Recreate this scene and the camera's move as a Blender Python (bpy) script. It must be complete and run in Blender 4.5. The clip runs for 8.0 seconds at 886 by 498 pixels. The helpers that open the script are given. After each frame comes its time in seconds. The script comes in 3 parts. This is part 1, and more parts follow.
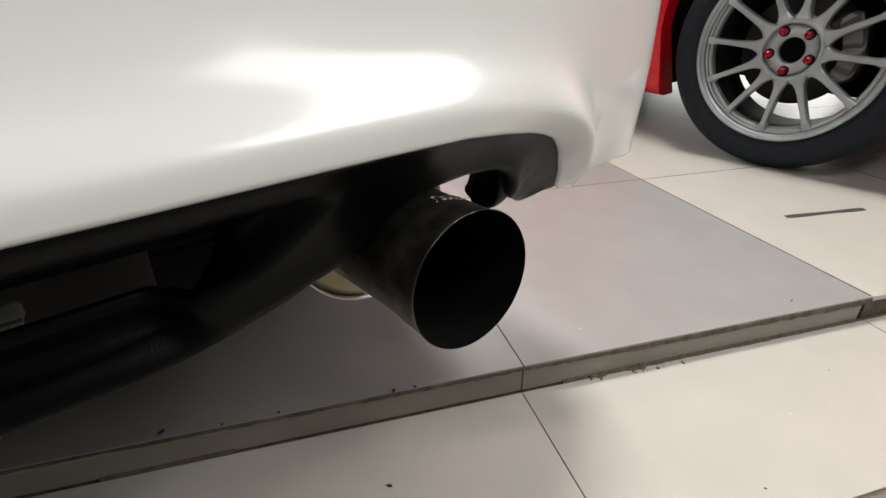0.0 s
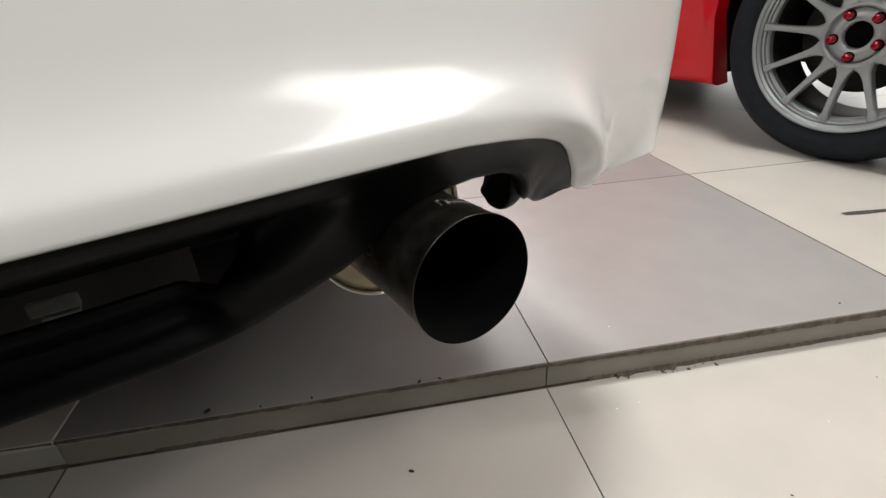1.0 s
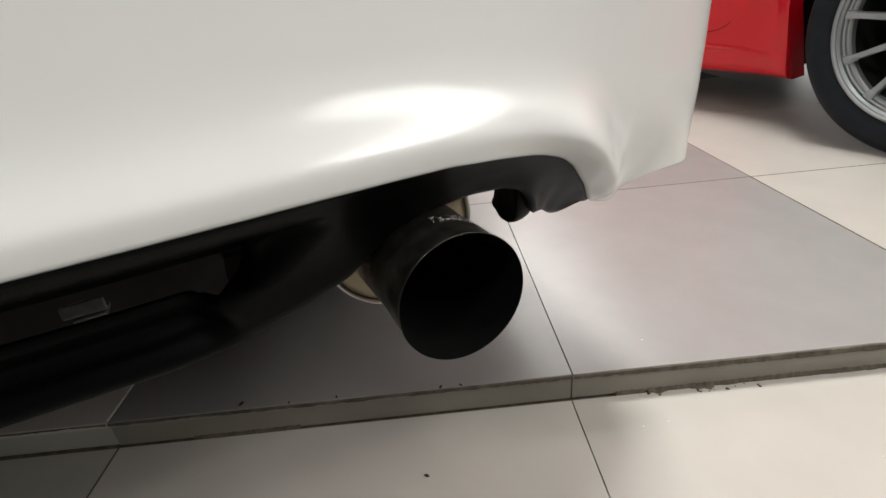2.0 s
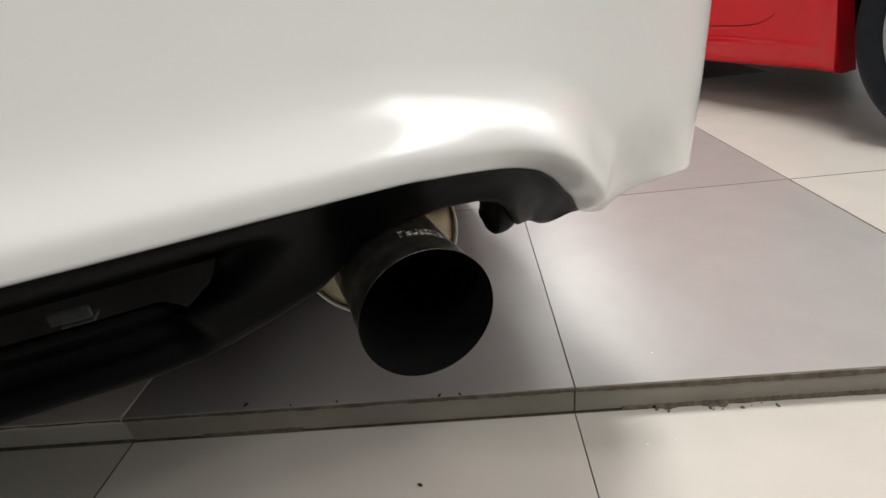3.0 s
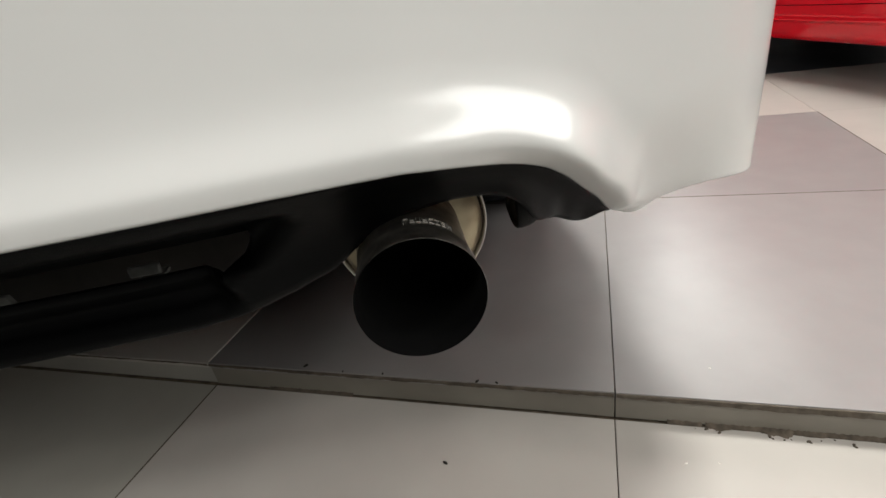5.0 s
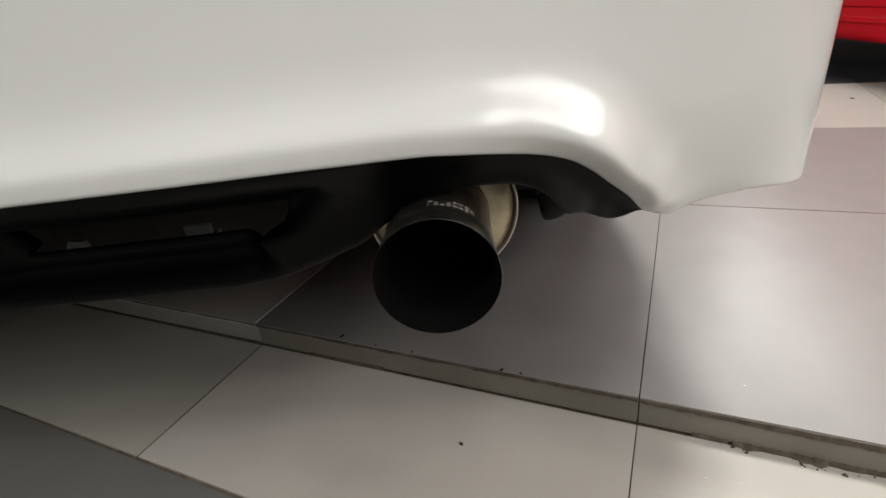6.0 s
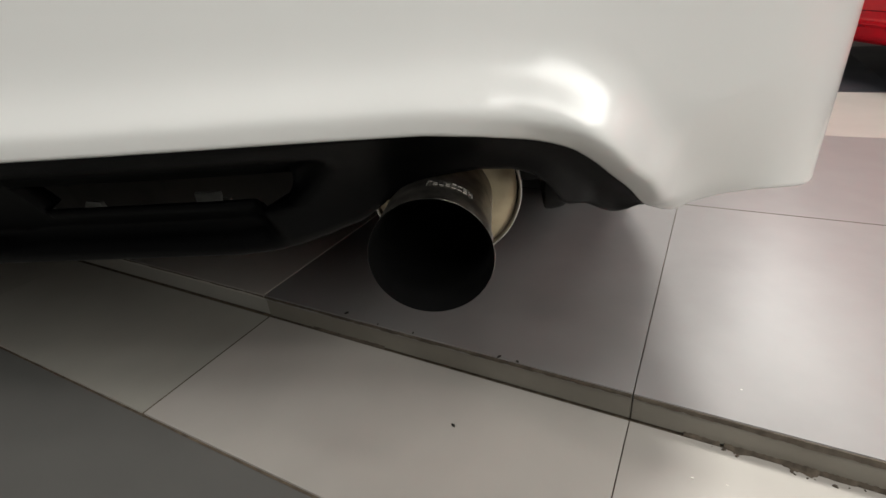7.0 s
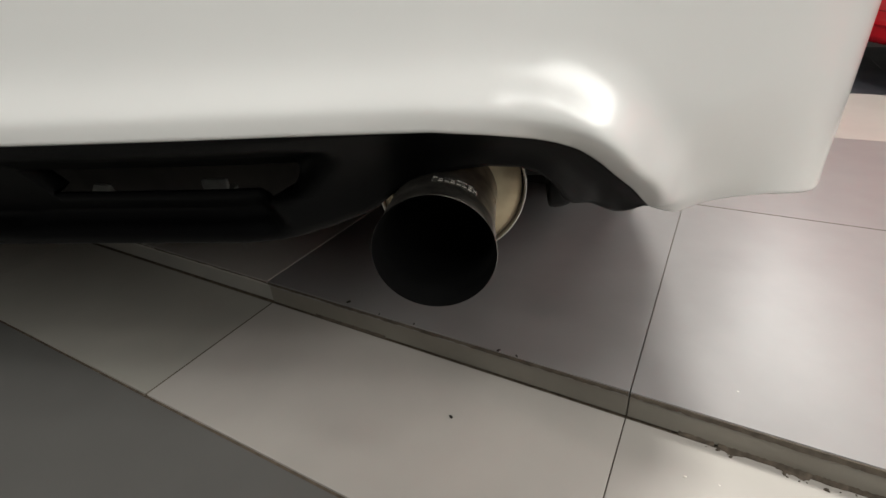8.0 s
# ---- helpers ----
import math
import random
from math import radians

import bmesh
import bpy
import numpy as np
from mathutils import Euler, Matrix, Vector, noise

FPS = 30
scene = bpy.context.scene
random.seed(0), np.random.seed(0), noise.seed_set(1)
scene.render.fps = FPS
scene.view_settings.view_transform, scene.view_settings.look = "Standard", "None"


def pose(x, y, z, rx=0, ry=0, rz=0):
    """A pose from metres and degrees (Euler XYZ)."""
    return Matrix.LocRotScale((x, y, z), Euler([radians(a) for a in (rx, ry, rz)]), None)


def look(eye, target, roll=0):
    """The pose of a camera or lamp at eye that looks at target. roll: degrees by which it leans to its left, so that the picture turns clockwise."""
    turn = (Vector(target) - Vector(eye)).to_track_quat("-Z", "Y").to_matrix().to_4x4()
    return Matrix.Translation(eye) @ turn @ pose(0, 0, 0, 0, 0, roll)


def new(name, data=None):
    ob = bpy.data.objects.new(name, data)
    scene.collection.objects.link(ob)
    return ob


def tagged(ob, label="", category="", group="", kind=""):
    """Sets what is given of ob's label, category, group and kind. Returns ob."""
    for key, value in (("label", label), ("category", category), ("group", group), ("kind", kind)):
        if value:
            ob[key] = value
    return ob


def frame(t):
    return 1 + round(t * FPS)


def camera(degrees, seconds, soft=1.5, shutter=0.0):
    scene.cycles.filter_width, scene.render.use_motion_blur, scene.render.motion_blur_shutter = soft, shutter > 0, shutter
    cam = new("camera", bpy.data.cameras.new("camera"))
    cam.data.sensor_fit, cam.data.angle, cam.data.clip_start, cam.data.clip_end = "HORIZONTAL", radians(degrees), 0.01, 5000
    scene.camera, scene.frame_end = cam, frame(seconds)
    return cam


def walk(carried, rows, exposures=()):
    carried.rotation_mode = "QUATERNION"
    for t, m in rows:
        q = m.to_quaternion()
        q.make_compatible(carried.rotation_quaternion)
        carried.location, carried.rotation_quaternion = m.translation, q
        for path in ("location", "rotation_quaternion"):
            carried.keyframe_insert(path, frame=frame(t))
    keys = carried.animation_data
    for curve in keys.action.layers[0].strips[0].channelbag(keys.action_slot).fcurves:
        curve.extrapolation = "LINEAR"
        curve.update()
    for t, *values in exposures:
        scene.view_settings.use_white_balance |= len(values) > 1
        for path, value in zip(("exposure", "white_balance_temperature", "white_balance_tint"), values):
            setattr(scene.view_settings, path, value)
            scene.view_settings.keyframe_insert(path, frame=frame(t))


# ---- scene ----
cam = camera(83.34, 8.0)
PATH = [
    (0, (-0.2366, -0.4614, 0.4713), (0.2422, 1.2594, -0.4286), -0.40),
    (0.5, (-0.2281, -0.4758, 0.4799), (0.1778, 1.2587, -0.4293), -1.34),
    (1, (-0.2079, -0.4846, 0.4843), (0.0654, 1.2710, -0.4339), -2.92),
    (1.5, (-0.1838, -0.4900, 0.4913), (-0.0510, 1.2797, -0.4308), -4.33),
    (3, (-0.1052, -0.4767, 0.4991), (-0.2451, 1.2988, -0.4109), -7.22),
    (3.5, (-0.0817, -0.4784, 0.4983), (-0.3075, 1.2892, -0.4097), -8.16),
    (4, (-0.0597, -0.4772, 0.4979), (-0.3846, 1.2716, -0.4164), -8.94),
    (4.5, (-0.0423, -0.4773, 0.4991), (-0.4847, 1.2489, -0.4089), -9.39),
    (6, (0.0089, -0.4817, 0.4942), (-0.7923, 1.1124, -0.4096), -7.38),
    (6.5, (0.0196, -0.4849, 0.4946), (-0.8302, 1.0795, -0.4166), -6.16),
    (7, (0.0288, -0.4818, 0.4887), (-0.8370, 1.0605, -0.4450), -4.82),
    (7.5, (0.0309, -0.4824, 0.4915), (-0.8384, 1.0458, -0.4620), -3.84),
    (8, (0.0294, -0.4815, 0.4948), (-0.8409, 1.0344, -0.4770), -3.27),
]
EXPO = -0.16
walk(cam, [(t, look(eye, target, roll)) for t, eye, target, roll in PATH], ((0, EXPO), (4.5, EXPO), (6.0, EXPO - 0.10), (8.0, EXPO - 0.10)))

# ---- light ----
world = bpy.data.worlds.new("world")
scene.world = world
world.use_nodes = True
wn = world.node_tree
sky = wn.nodes.new("ShaderNodeTexSky")
sky.sky_type, sky.sun_disc = "NISHITA", False
sky.sun_elevation, sky.sun_rotation = radians(50), radians(60)
wn.links.new(sky.outputs[0], wn.nodes["Background"].inputs[0])
wn.nodes["Background"].inputs[1].default_value = 0.15
scene.view_settings.exposure = EXPO

CEIL = 4.8
X0, X1, Y0, Y1 = -5.0, 4.8, -5.6, 6.0


def window_light(name, at, target, width, height, watts, colour):
    data = bpy.data.lights.new(name, "AREA")
    data.shape, data.size, data.size_y, data.energy, data.color = "RECTANGLE", width, height, watts, colour
    ob = new(name, data)
    ob.matrix_world = look(at, target)
    return ob


# daylight through glazed fronts ahead and at the side; four unseen ceiling lamps added
NORTH = (0.8, 3.4, 2.6, 4.6)
EAST = (1.0, 5.6, 0.1, 3.2)
EAST_B = (-5.2, 0.5, 2.7, 4.6)
window_light("daylight_north", (2.1, Y1 - 0.05, 3.6), (1.0, 0, 1.0), 2.6, 2.0, 215, (1.0, 0.988, 0.945))
window_light("daylight_east", (X1 - 0.05, 3.3, 1.65), (0, 2.2, 0.9), 4.6, 3.1, 125, (1.0, 0.988, 0.945))
window_light("daylight_east_rear", (X1 - 0.05, -2.35, 3.65), (0, -2.35, 2.0), 5.6, 1.85, 250, (1.0, 0.988, 0.945))
# added lamps with no known fixture; places and watts solved to match brightness
ADDED_LAMPS = ((0.7, 1.1, 1.0, 0.8, 280), (2.2, -0.5, 1.2, 0.6, 50), (1.1, -3.1, 1.6, 0.6, 35), (-1.5, -3.0, 1.6, 0.6, 95))
for x, y, wide, deep, watts in ADDED_LAMPS:
    window_light("added_lamp_light", (x, y, CEIL - 0.07), (x, y + 0.001, 0), wide, deep, watts, (1.0, 0.988, 0.945))


# ---- materials ----
def mat(name, colour, rough=0.5, metal=0.0, coat=0.0, coat_rough=0.05, vary=0.0, scale=40.0, bump=0.0, bump_scale=200.0,
        rough_vary=0.0, spec=0.5, island=0.0, stain=0.0, stain_scale=4.0, stain_colour=(0.1, 0.08, 0.06)):
    m = bpy.data.materials.new(name)
    m.use_nodes = True
    t = m.node_tree
    b = t.nodes["Principled BSDF"]
    b.inputs["Base Color"].default_value = (*colour, 1)
    b.inputs["Roughness"].default_value = rough
    b.inputs["Metallic"].default_value = metal
    b.inputs["Coat Weight"].default_value = coat
    b.inputs["Coat Roughness"].default_value = coat_rough
    b.inputs["Specular IOR Level"].default_value = spec
    pos = t.nodes.new("ShaderNodeTexCoord")

    def noise_node(s, detail=4):
        n = t.nodes.new("ShaderNodeTexNoise")
        n.inputs["Scale"].default_value, n.inputs["Detail"].default_value = s, detail
        t.links.new(pos.outputs["Object"], n.inputs["Vector"])
        return n

    out = None
    if vary:
        n = noise_node(scale)
        ramp = t.nodes.new("ShaderNodeMapRange")
        ramp.inputs["From Min"].default_value, ramp.inputs["From Max"].default_value = 0.3, 0.7
        ramp.inputs["To Min"].default_value, ramp.inputs["To Max"].default_value = 1 - vary, 1 + vary
        t.links.new(n.outputs["Fac"], ramp.inputs["Value"])
        mul = t.nodes.new("ShaderNodeVectorMath")
        mul.operation = "SCALE"
        mul.inputs[0].default_value = colour
        t.links.new(ramp.outputs[0], mul.inputs["Scale"])
        out = mul.outputs[0]
    if island:
        info = t.nodes.new("ShaderNodeObjectInfo")
        r2 = t.nodes.new("ShaderNodeMapRange")
        r2.inputs["To Min"].default_value, r2.inputs["To Max"].default_value = 1 - island, 1 + island
        t.links.new(info.outputs["Random"], r2.inputs["Value"])
        mul2 = t.nodes.new("ShaderNodeVectorMath")
        mul2.operation = "SCALE"
        if out:
            t.links.new(out, mul2.inputs[0])
        else:
            mul2.inputs[0].default_value = colour
        t.links.new(r2.outputs[0], mul2.inputs["Scale"])
        out = mul2.outputs[0]
    if stain:
        n2 = noise_node(stain_scale, 8)
        r3 = t.nodes.new("ShaderNodeMapRange")
        r3.inputs["From Min"].default_value, r3.inputs["From Max"].default_value = 0.52, 0.72
        r3.inputs["To Max"].default_value = stain
        t.links.new(n2.outputs["Fac"], r3.inputs["Value"])
        mix = t.nodes.new("ShaderNodeMix")
        mix.data_type = "RGBA"
        t.links.new(r3.outputs[0], mix.inputs["Factor"])
        if out:
            t.links.new(out, mix.inputs["A"])
        else:
            mix.inputs["A"].default_value = (*colour, 1)
        mix.inputs["B"].default_value = (*stain_colour, 1)
        out = mix.outputs["Result"]
    if out:
        t.links.new(out, b.inputs["Base Color"])
    if rough_vary:
        n3 = noise_node(scale * 0.3, 5)
        r4 = t.nodes.new("ShaderNodeMapRange")
        r4.inputs["From Min"].default_value, r4.inputs["From Max"].default_value = 0.3, 0.7
        r4.inputs["To Min"].default_value, r4.inputs["To Max"].default_value = rough - rough_vary, rough + rough_vary
        t.links.new(n3.outputs["Fac"], r4.inputs["Value"])
        t.links.new(r4.outputs[0], b.inputs["Roughness"])
    if bump:
        n4 = noise_node(bump_scale, 3)
        bn = t.nodes.new("ShaderNodeBump")
        bn.inputs["Strength"].default_value, bn.inputs["Distance"].default_value = bump, 0.001
        t.links.new(n4.outputs["Fac"], bn.inputs["Height"])
        t.links.new(bn.outputs[0], b.inputs["Normal"])
    return m


WHITE = mat("white_paint", (0.79, 0.79, 0.766), 0.45, coat=1.0, coat_rough=0.16, vary=0.012, scale=6)
BLACK = mat("black_plastic", (0.0012, 0.0013, 0.0015), 0.36, spec=0.12, vary=0.15, scale=30, bump=0.25, bump_scale=900, rough_vary=0.08)
DARK = mat("underside_black", (0.004, 0.0038, 0.0035), 0.8, spec=0.1, vary=0.3, scale=20)
BACKING = mat("brown_backing", (0.015, 0.0135, 0.012), 0.6, spec=0.1, vary=0.4, scale=14, stain=0.4, stain_scale=8, stain_colour=(0.018, 0.015, 0.012))
STEEL = mat("heat_stained_steel", (0.36, 0.337, 0.30), 0.34, metal=1.0, vary=0.40, scale=60, rough_vary=0.10, stain=0.93, stain_scale=16,
            stain_colour=(0.055, 0.048, 0.042), bump=0.35, bump_scale=260)
# soot in the exhaust; the same black paints shade in gaps and recesses
SOOT_SHADE = mat("soot", (0.0015, 0.0015, 0.0015), 0.95, spec=0.1, vary=0.3, scale=60)
TAN = mat("tarnished_muffler_steel", (0.41, 0.345, 0.235), 0.36, metal=0.6, vary=0.18, scale=25, stain=0.75, stain_scale=13, stain_colour=(0.20, 0.125, 0.06))
BEIGE = mat("beige_porcelain", (0.42, 0.394, 0.361), 0.30, vary=0.04, scale=9, rough_vary=0.015, island=0.03)
DULL = mat("dull_beige_porcelain", (0.44, 0.412, 0.377), 0.30, vary=0.04, scale=9, rough_vary=0.015, island=0.03)
# dark tile rows, toned down further for the dark they reflect by the red car
DARKENED = mat("darkened_grey_porcelain", (0.032, 0.035, 0.042), 0.36, vary=0.05, scale=12, rough_vary=0.05, island=0.03)
COOL = mat("cool_grey_porcelain", (0.140, 0.137, 0.128), 0.34, vary=0.04, scale=11, rough_vary=0.05, island=0.03)
BROWN = mat("brownish_porcelain", (0.36, 0.345, 0.303), 0.30, vary=0.05, scale=9, rough_vary=0.015, island=0.03)
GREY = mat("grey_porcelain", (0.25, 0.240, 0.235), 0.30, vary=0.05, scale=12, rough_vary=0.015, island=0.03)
WHITE.node_tree.nodes["Principled BSDF"].inputs["Coat IOR"].default_value = 1.6
RISER = mat("riser_tile_grey", (0.20, 0.182, 0.152), 0.4, vary=0.07, scale=14, stain=0.35, stain_scale=9, stain_colour=(0.15, 0.13, 0.10), bump=0.1)
RISER_PALE = mat("riser_tile_pale", (0.32, 0.305, 0.27), 0.4, vary=0.05, scale=14, stain=0.2, stain_scale=9, stain_colour=(0.4, 0.34, 0.27))
EDGE = mat("dirty_tile_edge", (0.085, 0.068, 0.05), 0.8, vary=0.4, scale=60, stain=0.6, stain_scale=24, stain_colour=(0.22, 0.19, 0.15))
GROUT = mat("dark_grout", (0.11, 0.085, 0.06), 0.9, vary=0.4, scale=80)
MORTAR = mat("dirty_mortar", (0.085, 0.068, 0.05), 0.95, vary=0.4, scale=120, bump=0.8, bump_scale=300)
RED = mat("red_paint", (0.64, 0.004, 0.014), 0.35, spec=0.1, coat=0.7, coat_rough=0.06, vary=0.03, scale=5)
RUBBER = mat("tyre_rubber", (0.009, 0.012, 0.017), 0.55, spec=0.2, vary=0.2, scale=40, bump=0.2)
SILVER = mat("silver_wheel_paint", (0.345, 0.372, 0.382), 0.42, metal=0.55, vary=0.06, scale=20)
NUT = mat("red_anodised_nut", (0.45, 0.02, 0.04), 0.3, metal=0.7)
IRON = mat("brake_iron", (0.03, 0.029, 0.028), 0.55, metal=0.5, vary=0.2, scale=40)
CALIPER = mat("brake_caliper_grey", (0.14, 0.135, 0.135), 0.5, metal=0.5)
# tones for unseen walls and ceiling, set dark to keep bounced light low
WALLP = mat("wall_paint", (0.08, 0.079, 0.077), 0.7, vary=0.03, scale=3)
CEILP = mat("ceiling_paint", (0.11, 0.11, 0.109), 0.8, vary=0.02, scale=3)
FRAME = mat("window_frame_aluminium", (0.25, 0.25, 0.26), 0.4, metal=0.6)
SPECK = mat("black_debris", (0.02, 0.017, 0.014), 0.9)
STRIP = mat("black_rubber_mark", (0.035, 0.032, 0.03), 0.7, vary=0.4, scale=60)
CRUMB = mat("pale_crumb", (0.75, 0.72, 0.66), 0.8)
STAMP = mat("stamped_steel", (0.62, 0.60, 0.57), 0.35, metal=1.0)
LETTER = mat("worn_letter_steel", (0.36, 0.35, 0.33), 0.45, metal=0.7, vary=0.35, scale=300)
BRACKET = mat("galvanised_bracket", (0.15, 0.15, 0.14), 0.5, metal=0.2, vary=0.3, scale=60)
OUT = bpy.data.materials.new("bright_daylight")
OUT.use_nodes = True
ob_ = OUT.node_tree.nodes["Principled BSDF"]
ob_.inputs["Base Color"].default_value = (0, 0, 0, 1)
ob_.inputs["Emission Color"].default_value = (1, 0.98, 0.95, 1)
ob_.inputs["Emission Strength"].default_value = 1.0


# ---- mesh helpers ----
def part(name, bm, material, parent=None, label="", smooth=False):
    me = bpy.data.meshes.new(name)
    bmesh.ops.recalc_face_normals(bm, faces=bm.faces)
    bm.to_mesh(me)
    bm.free()
    if smooth:
        for p in me.polygons:
            p.use_smooth = True
    me.materials.append(material)
    ob = new(name, me)
    if parent:
        ob.parent = parent
    if label:
        tagged(ob, label)
    return ob


def thing(name, at, label, category, group="", kind=""):
    ob = new(name)
    ob.matrix_world = at
    ob.empty_display_size = 0.1
    return tagged(ob, label, category, group, kind)


def box(bm, lo, hi, bevel=0.0, seg=2):
    m = Matrix.LocRotScale(((lo[0] + hi[0]) / 2, (lo[1] + hi[1]) / 2, (lo[2] + hi[2]) / 2), None,
                           (hi[0] - lo[0], hi[1] - lo[1], hi[2] - lo[2]))
    r = bmesh.ops.create_cube(bm, size=1, matrix=m)
    if bevel:
        es = list({e for v in r["verts"] for e in v.link_edges})
        bmesh.ops.bevel(bm, geom=es, offset=bevel, segments=seg, affect="EDGES", profile=0.5)
    return r


def grid(bm, rows, closed=False):
    """Quads between rows of points of one length."""
    vs = [[bm.verts.new(p) for p in row] for row in rows]
    for a, b in zip(vs, vs[1:]):
        n = len(a)
        for i in range(n if closed else n - 1):
            j = (i + 1) % n
            bm.faces.new((a[i], a[j], b[j], b[i]))
    return vs


def lathe(bm, profile, at, axis_u, axis_v, axis, seg=64):
    """profile: (radius, along) pairs, turned round axis."""
    rows = []
    for r, h in profile:
        rows.append([at + axis * h + (axis_u * math.cos(a) + axis_v * math.sin(a)) * r
                     for a in (2 * math.pi * k / seg for k in range(seg))])
    return grid(bm, rows, True)


def lerp_table(table, x):
    if isinstance(table, tuple):
        return float(np.interp(x, table[0], table[1]))
    if x <= table[0][0]:
        return table[0][1]
    for (a, p), (b, q) in zip(table, table[1:]):
        if x <= b:
            s = (x - a) / (b - a)
            return p + (q - p) * s
    return table[-1][1]


def smooth_table(table, n=3):
    """The same table, finer and rounded off."""
    xs = np.linspace(table[0][0], table[-1][0], 900)
    ys = np.array([lerp_table(table, x) for x in xs])
    for _ in range(n):
        ys[1:-1] = (ys[:-2] + 2 * ys[1:-1] + ys[2:]) / 4
    return xs, ys


def spline_table(table, n=10):
    """The same table as a curve with a steady slope, finer and lightly rounded."""
    x, y = (np.array(c, float) for c in zip(*table))
    h, d = np.diff(x), np.diff(y) / np.diff(x)
    m = np.concatenate([[d[0]], (d[:-1] * h[1:] + d[1:] * h[:-1]) / (h[1:] + h[:-1]), [d[-1]]])
    xs = np.linspace(x[0], x[-1], 900)
    i = np.clip(np.searchsorted(x, xs) - 1, 0, len(d) - 1)
    s = (xs - x[i]) / h[i]
    ys = (2 * s ** 3 - 3 * s ** 2 + 1) * y[i] + (s ** 3 - 2 * s ** 2 + s) * h[i] * m[i] + (3 * s ** 2 - 2 * s ** 3) * y[i + 1] + (s ** 3 - s ** 2) * h[i] * m[i + 1]
    for _ in range(n):
        ys[1:-1] = (ys[:-2] + 2 * ys[1:-1] + ys[2:]) / 4
    return xs, ys


# ---- floor: lower level, raised platform, tiles ----
T = 0.6
TOP = 0.044
ROW = -0.245
ground = thing("ground", pose(0, 0, 0), "showroom floor of large matt porcelain tiles", "floor", kind="structure")
bm = bmesh.new()
box(bm, (X0 - 0.3, Y0 - 0.3, -0.25), (X1 + 0.3, 0.02, -0.0035))
part("screed", bm, GROUT, ground)
bm = bmesh.new()
box(bm, (X0 - 0.3, 0.012, -0.25), (X1 + 0.3, Y1 + 0.3, TOP - 0.004))
part("platform_core", bm, GROUT, ground)


def tile_mesh(name, w, d, h, material, bevel=0.0004):
    bm = bmesh.new()
    box(bm, (-w / 2, -d / 2, -h), (w / 2, d / 2, 0), bevel, 1)
    me = bpy.data.meshes.new(name)
    bm.to_mesh(me)
    bm.free()
    me.materials.append(material)
    return me


GAP = 0.0013
m_beige = tile_mesh("tile_beige", T - GAP, T - GAP, 0.009, BEIGE)
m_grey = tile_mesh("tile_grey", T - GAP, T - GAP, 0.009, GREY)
m_cut = tile_mesh("tile_cut", T - GAP, -ROW - 0.0046, 0.009, BEIGE)
m_cut_dull = tile_mesh("tile_cut_dull", T - GAP, -ROW - 0.0046, 0.009, DULL)
m_darkened = tile_mesh("tile_darkened", T - GAP, T - GAP, 0.009, DARKENED)
m_cut_brown = tile_mesh("tile_cut_brown", T - GAP, -ROW - 0.0046, 0.009, BROWN)
m_brown = tile_mesh("tile_dull", T - GAP, T - GAP, 0.009, DULL)
m_long = tile_mesh("tile_long", 2 * T - GAP, T - GAP, 0.009, COOL)


def lay(me, x, y, z):
    ob = new("tile", me)
    ob.parent = ground
    ob.location = (x, y, z)
    ob.rotation_euler = (random.uniform(-1, 1) * 0.0006, random.uniform(-1, 1) * 0.0006, 0)
    return ob


ni0, ni1 = int(math.floor(X0 / T)), int(math.ceil(X1 / T))
for i in range(ni0, ni1):
    for j in range(0, int(math.ceil(Y1 / T))):
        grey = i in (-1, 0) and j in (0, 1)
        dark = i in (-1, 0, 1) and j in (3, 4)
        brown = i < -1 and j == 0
        lay(m_grey if grey else m_darkened if dark else m_brown if brown else m_beige, (i + 0.5) * T, (j + 0.5) * T, TOP)
    lay(m_cut if i >= 0 else m_cut_dull if i == -1 else m_cut_brown, (i + 0.5) * T, -0.0004 - (-ROW - 0.0046) / 2, 0)
# lower rows of longer tiles, their joints set off
nk0, nk1 = int(math.floor((X0 + 0.15) / (2 * T))), int(math.ceil((X1 + 0.15) / (2 * T)))
for i in range(nk0, nk1):
    for j in range(0, 3):
        lay(m_long, -0.15 + (2 * i + 1) * T, ROW - (j + 0.5) * T, 0)

bm = bmesh.new()
for i in range(nk0, nk1):
    for j in range(3, 9):
        x = -0.15 + 2 * i * T
        box(bm, (x + GAP / 2, ROW - (j + 1) * T + GAP / 2, -0.009), (x + 2 * T - GAP / 2, ROW - j * T - GAP / 2, 0))
part("far_tiles", bm, COOL, ground)["kind"] = "stuff"

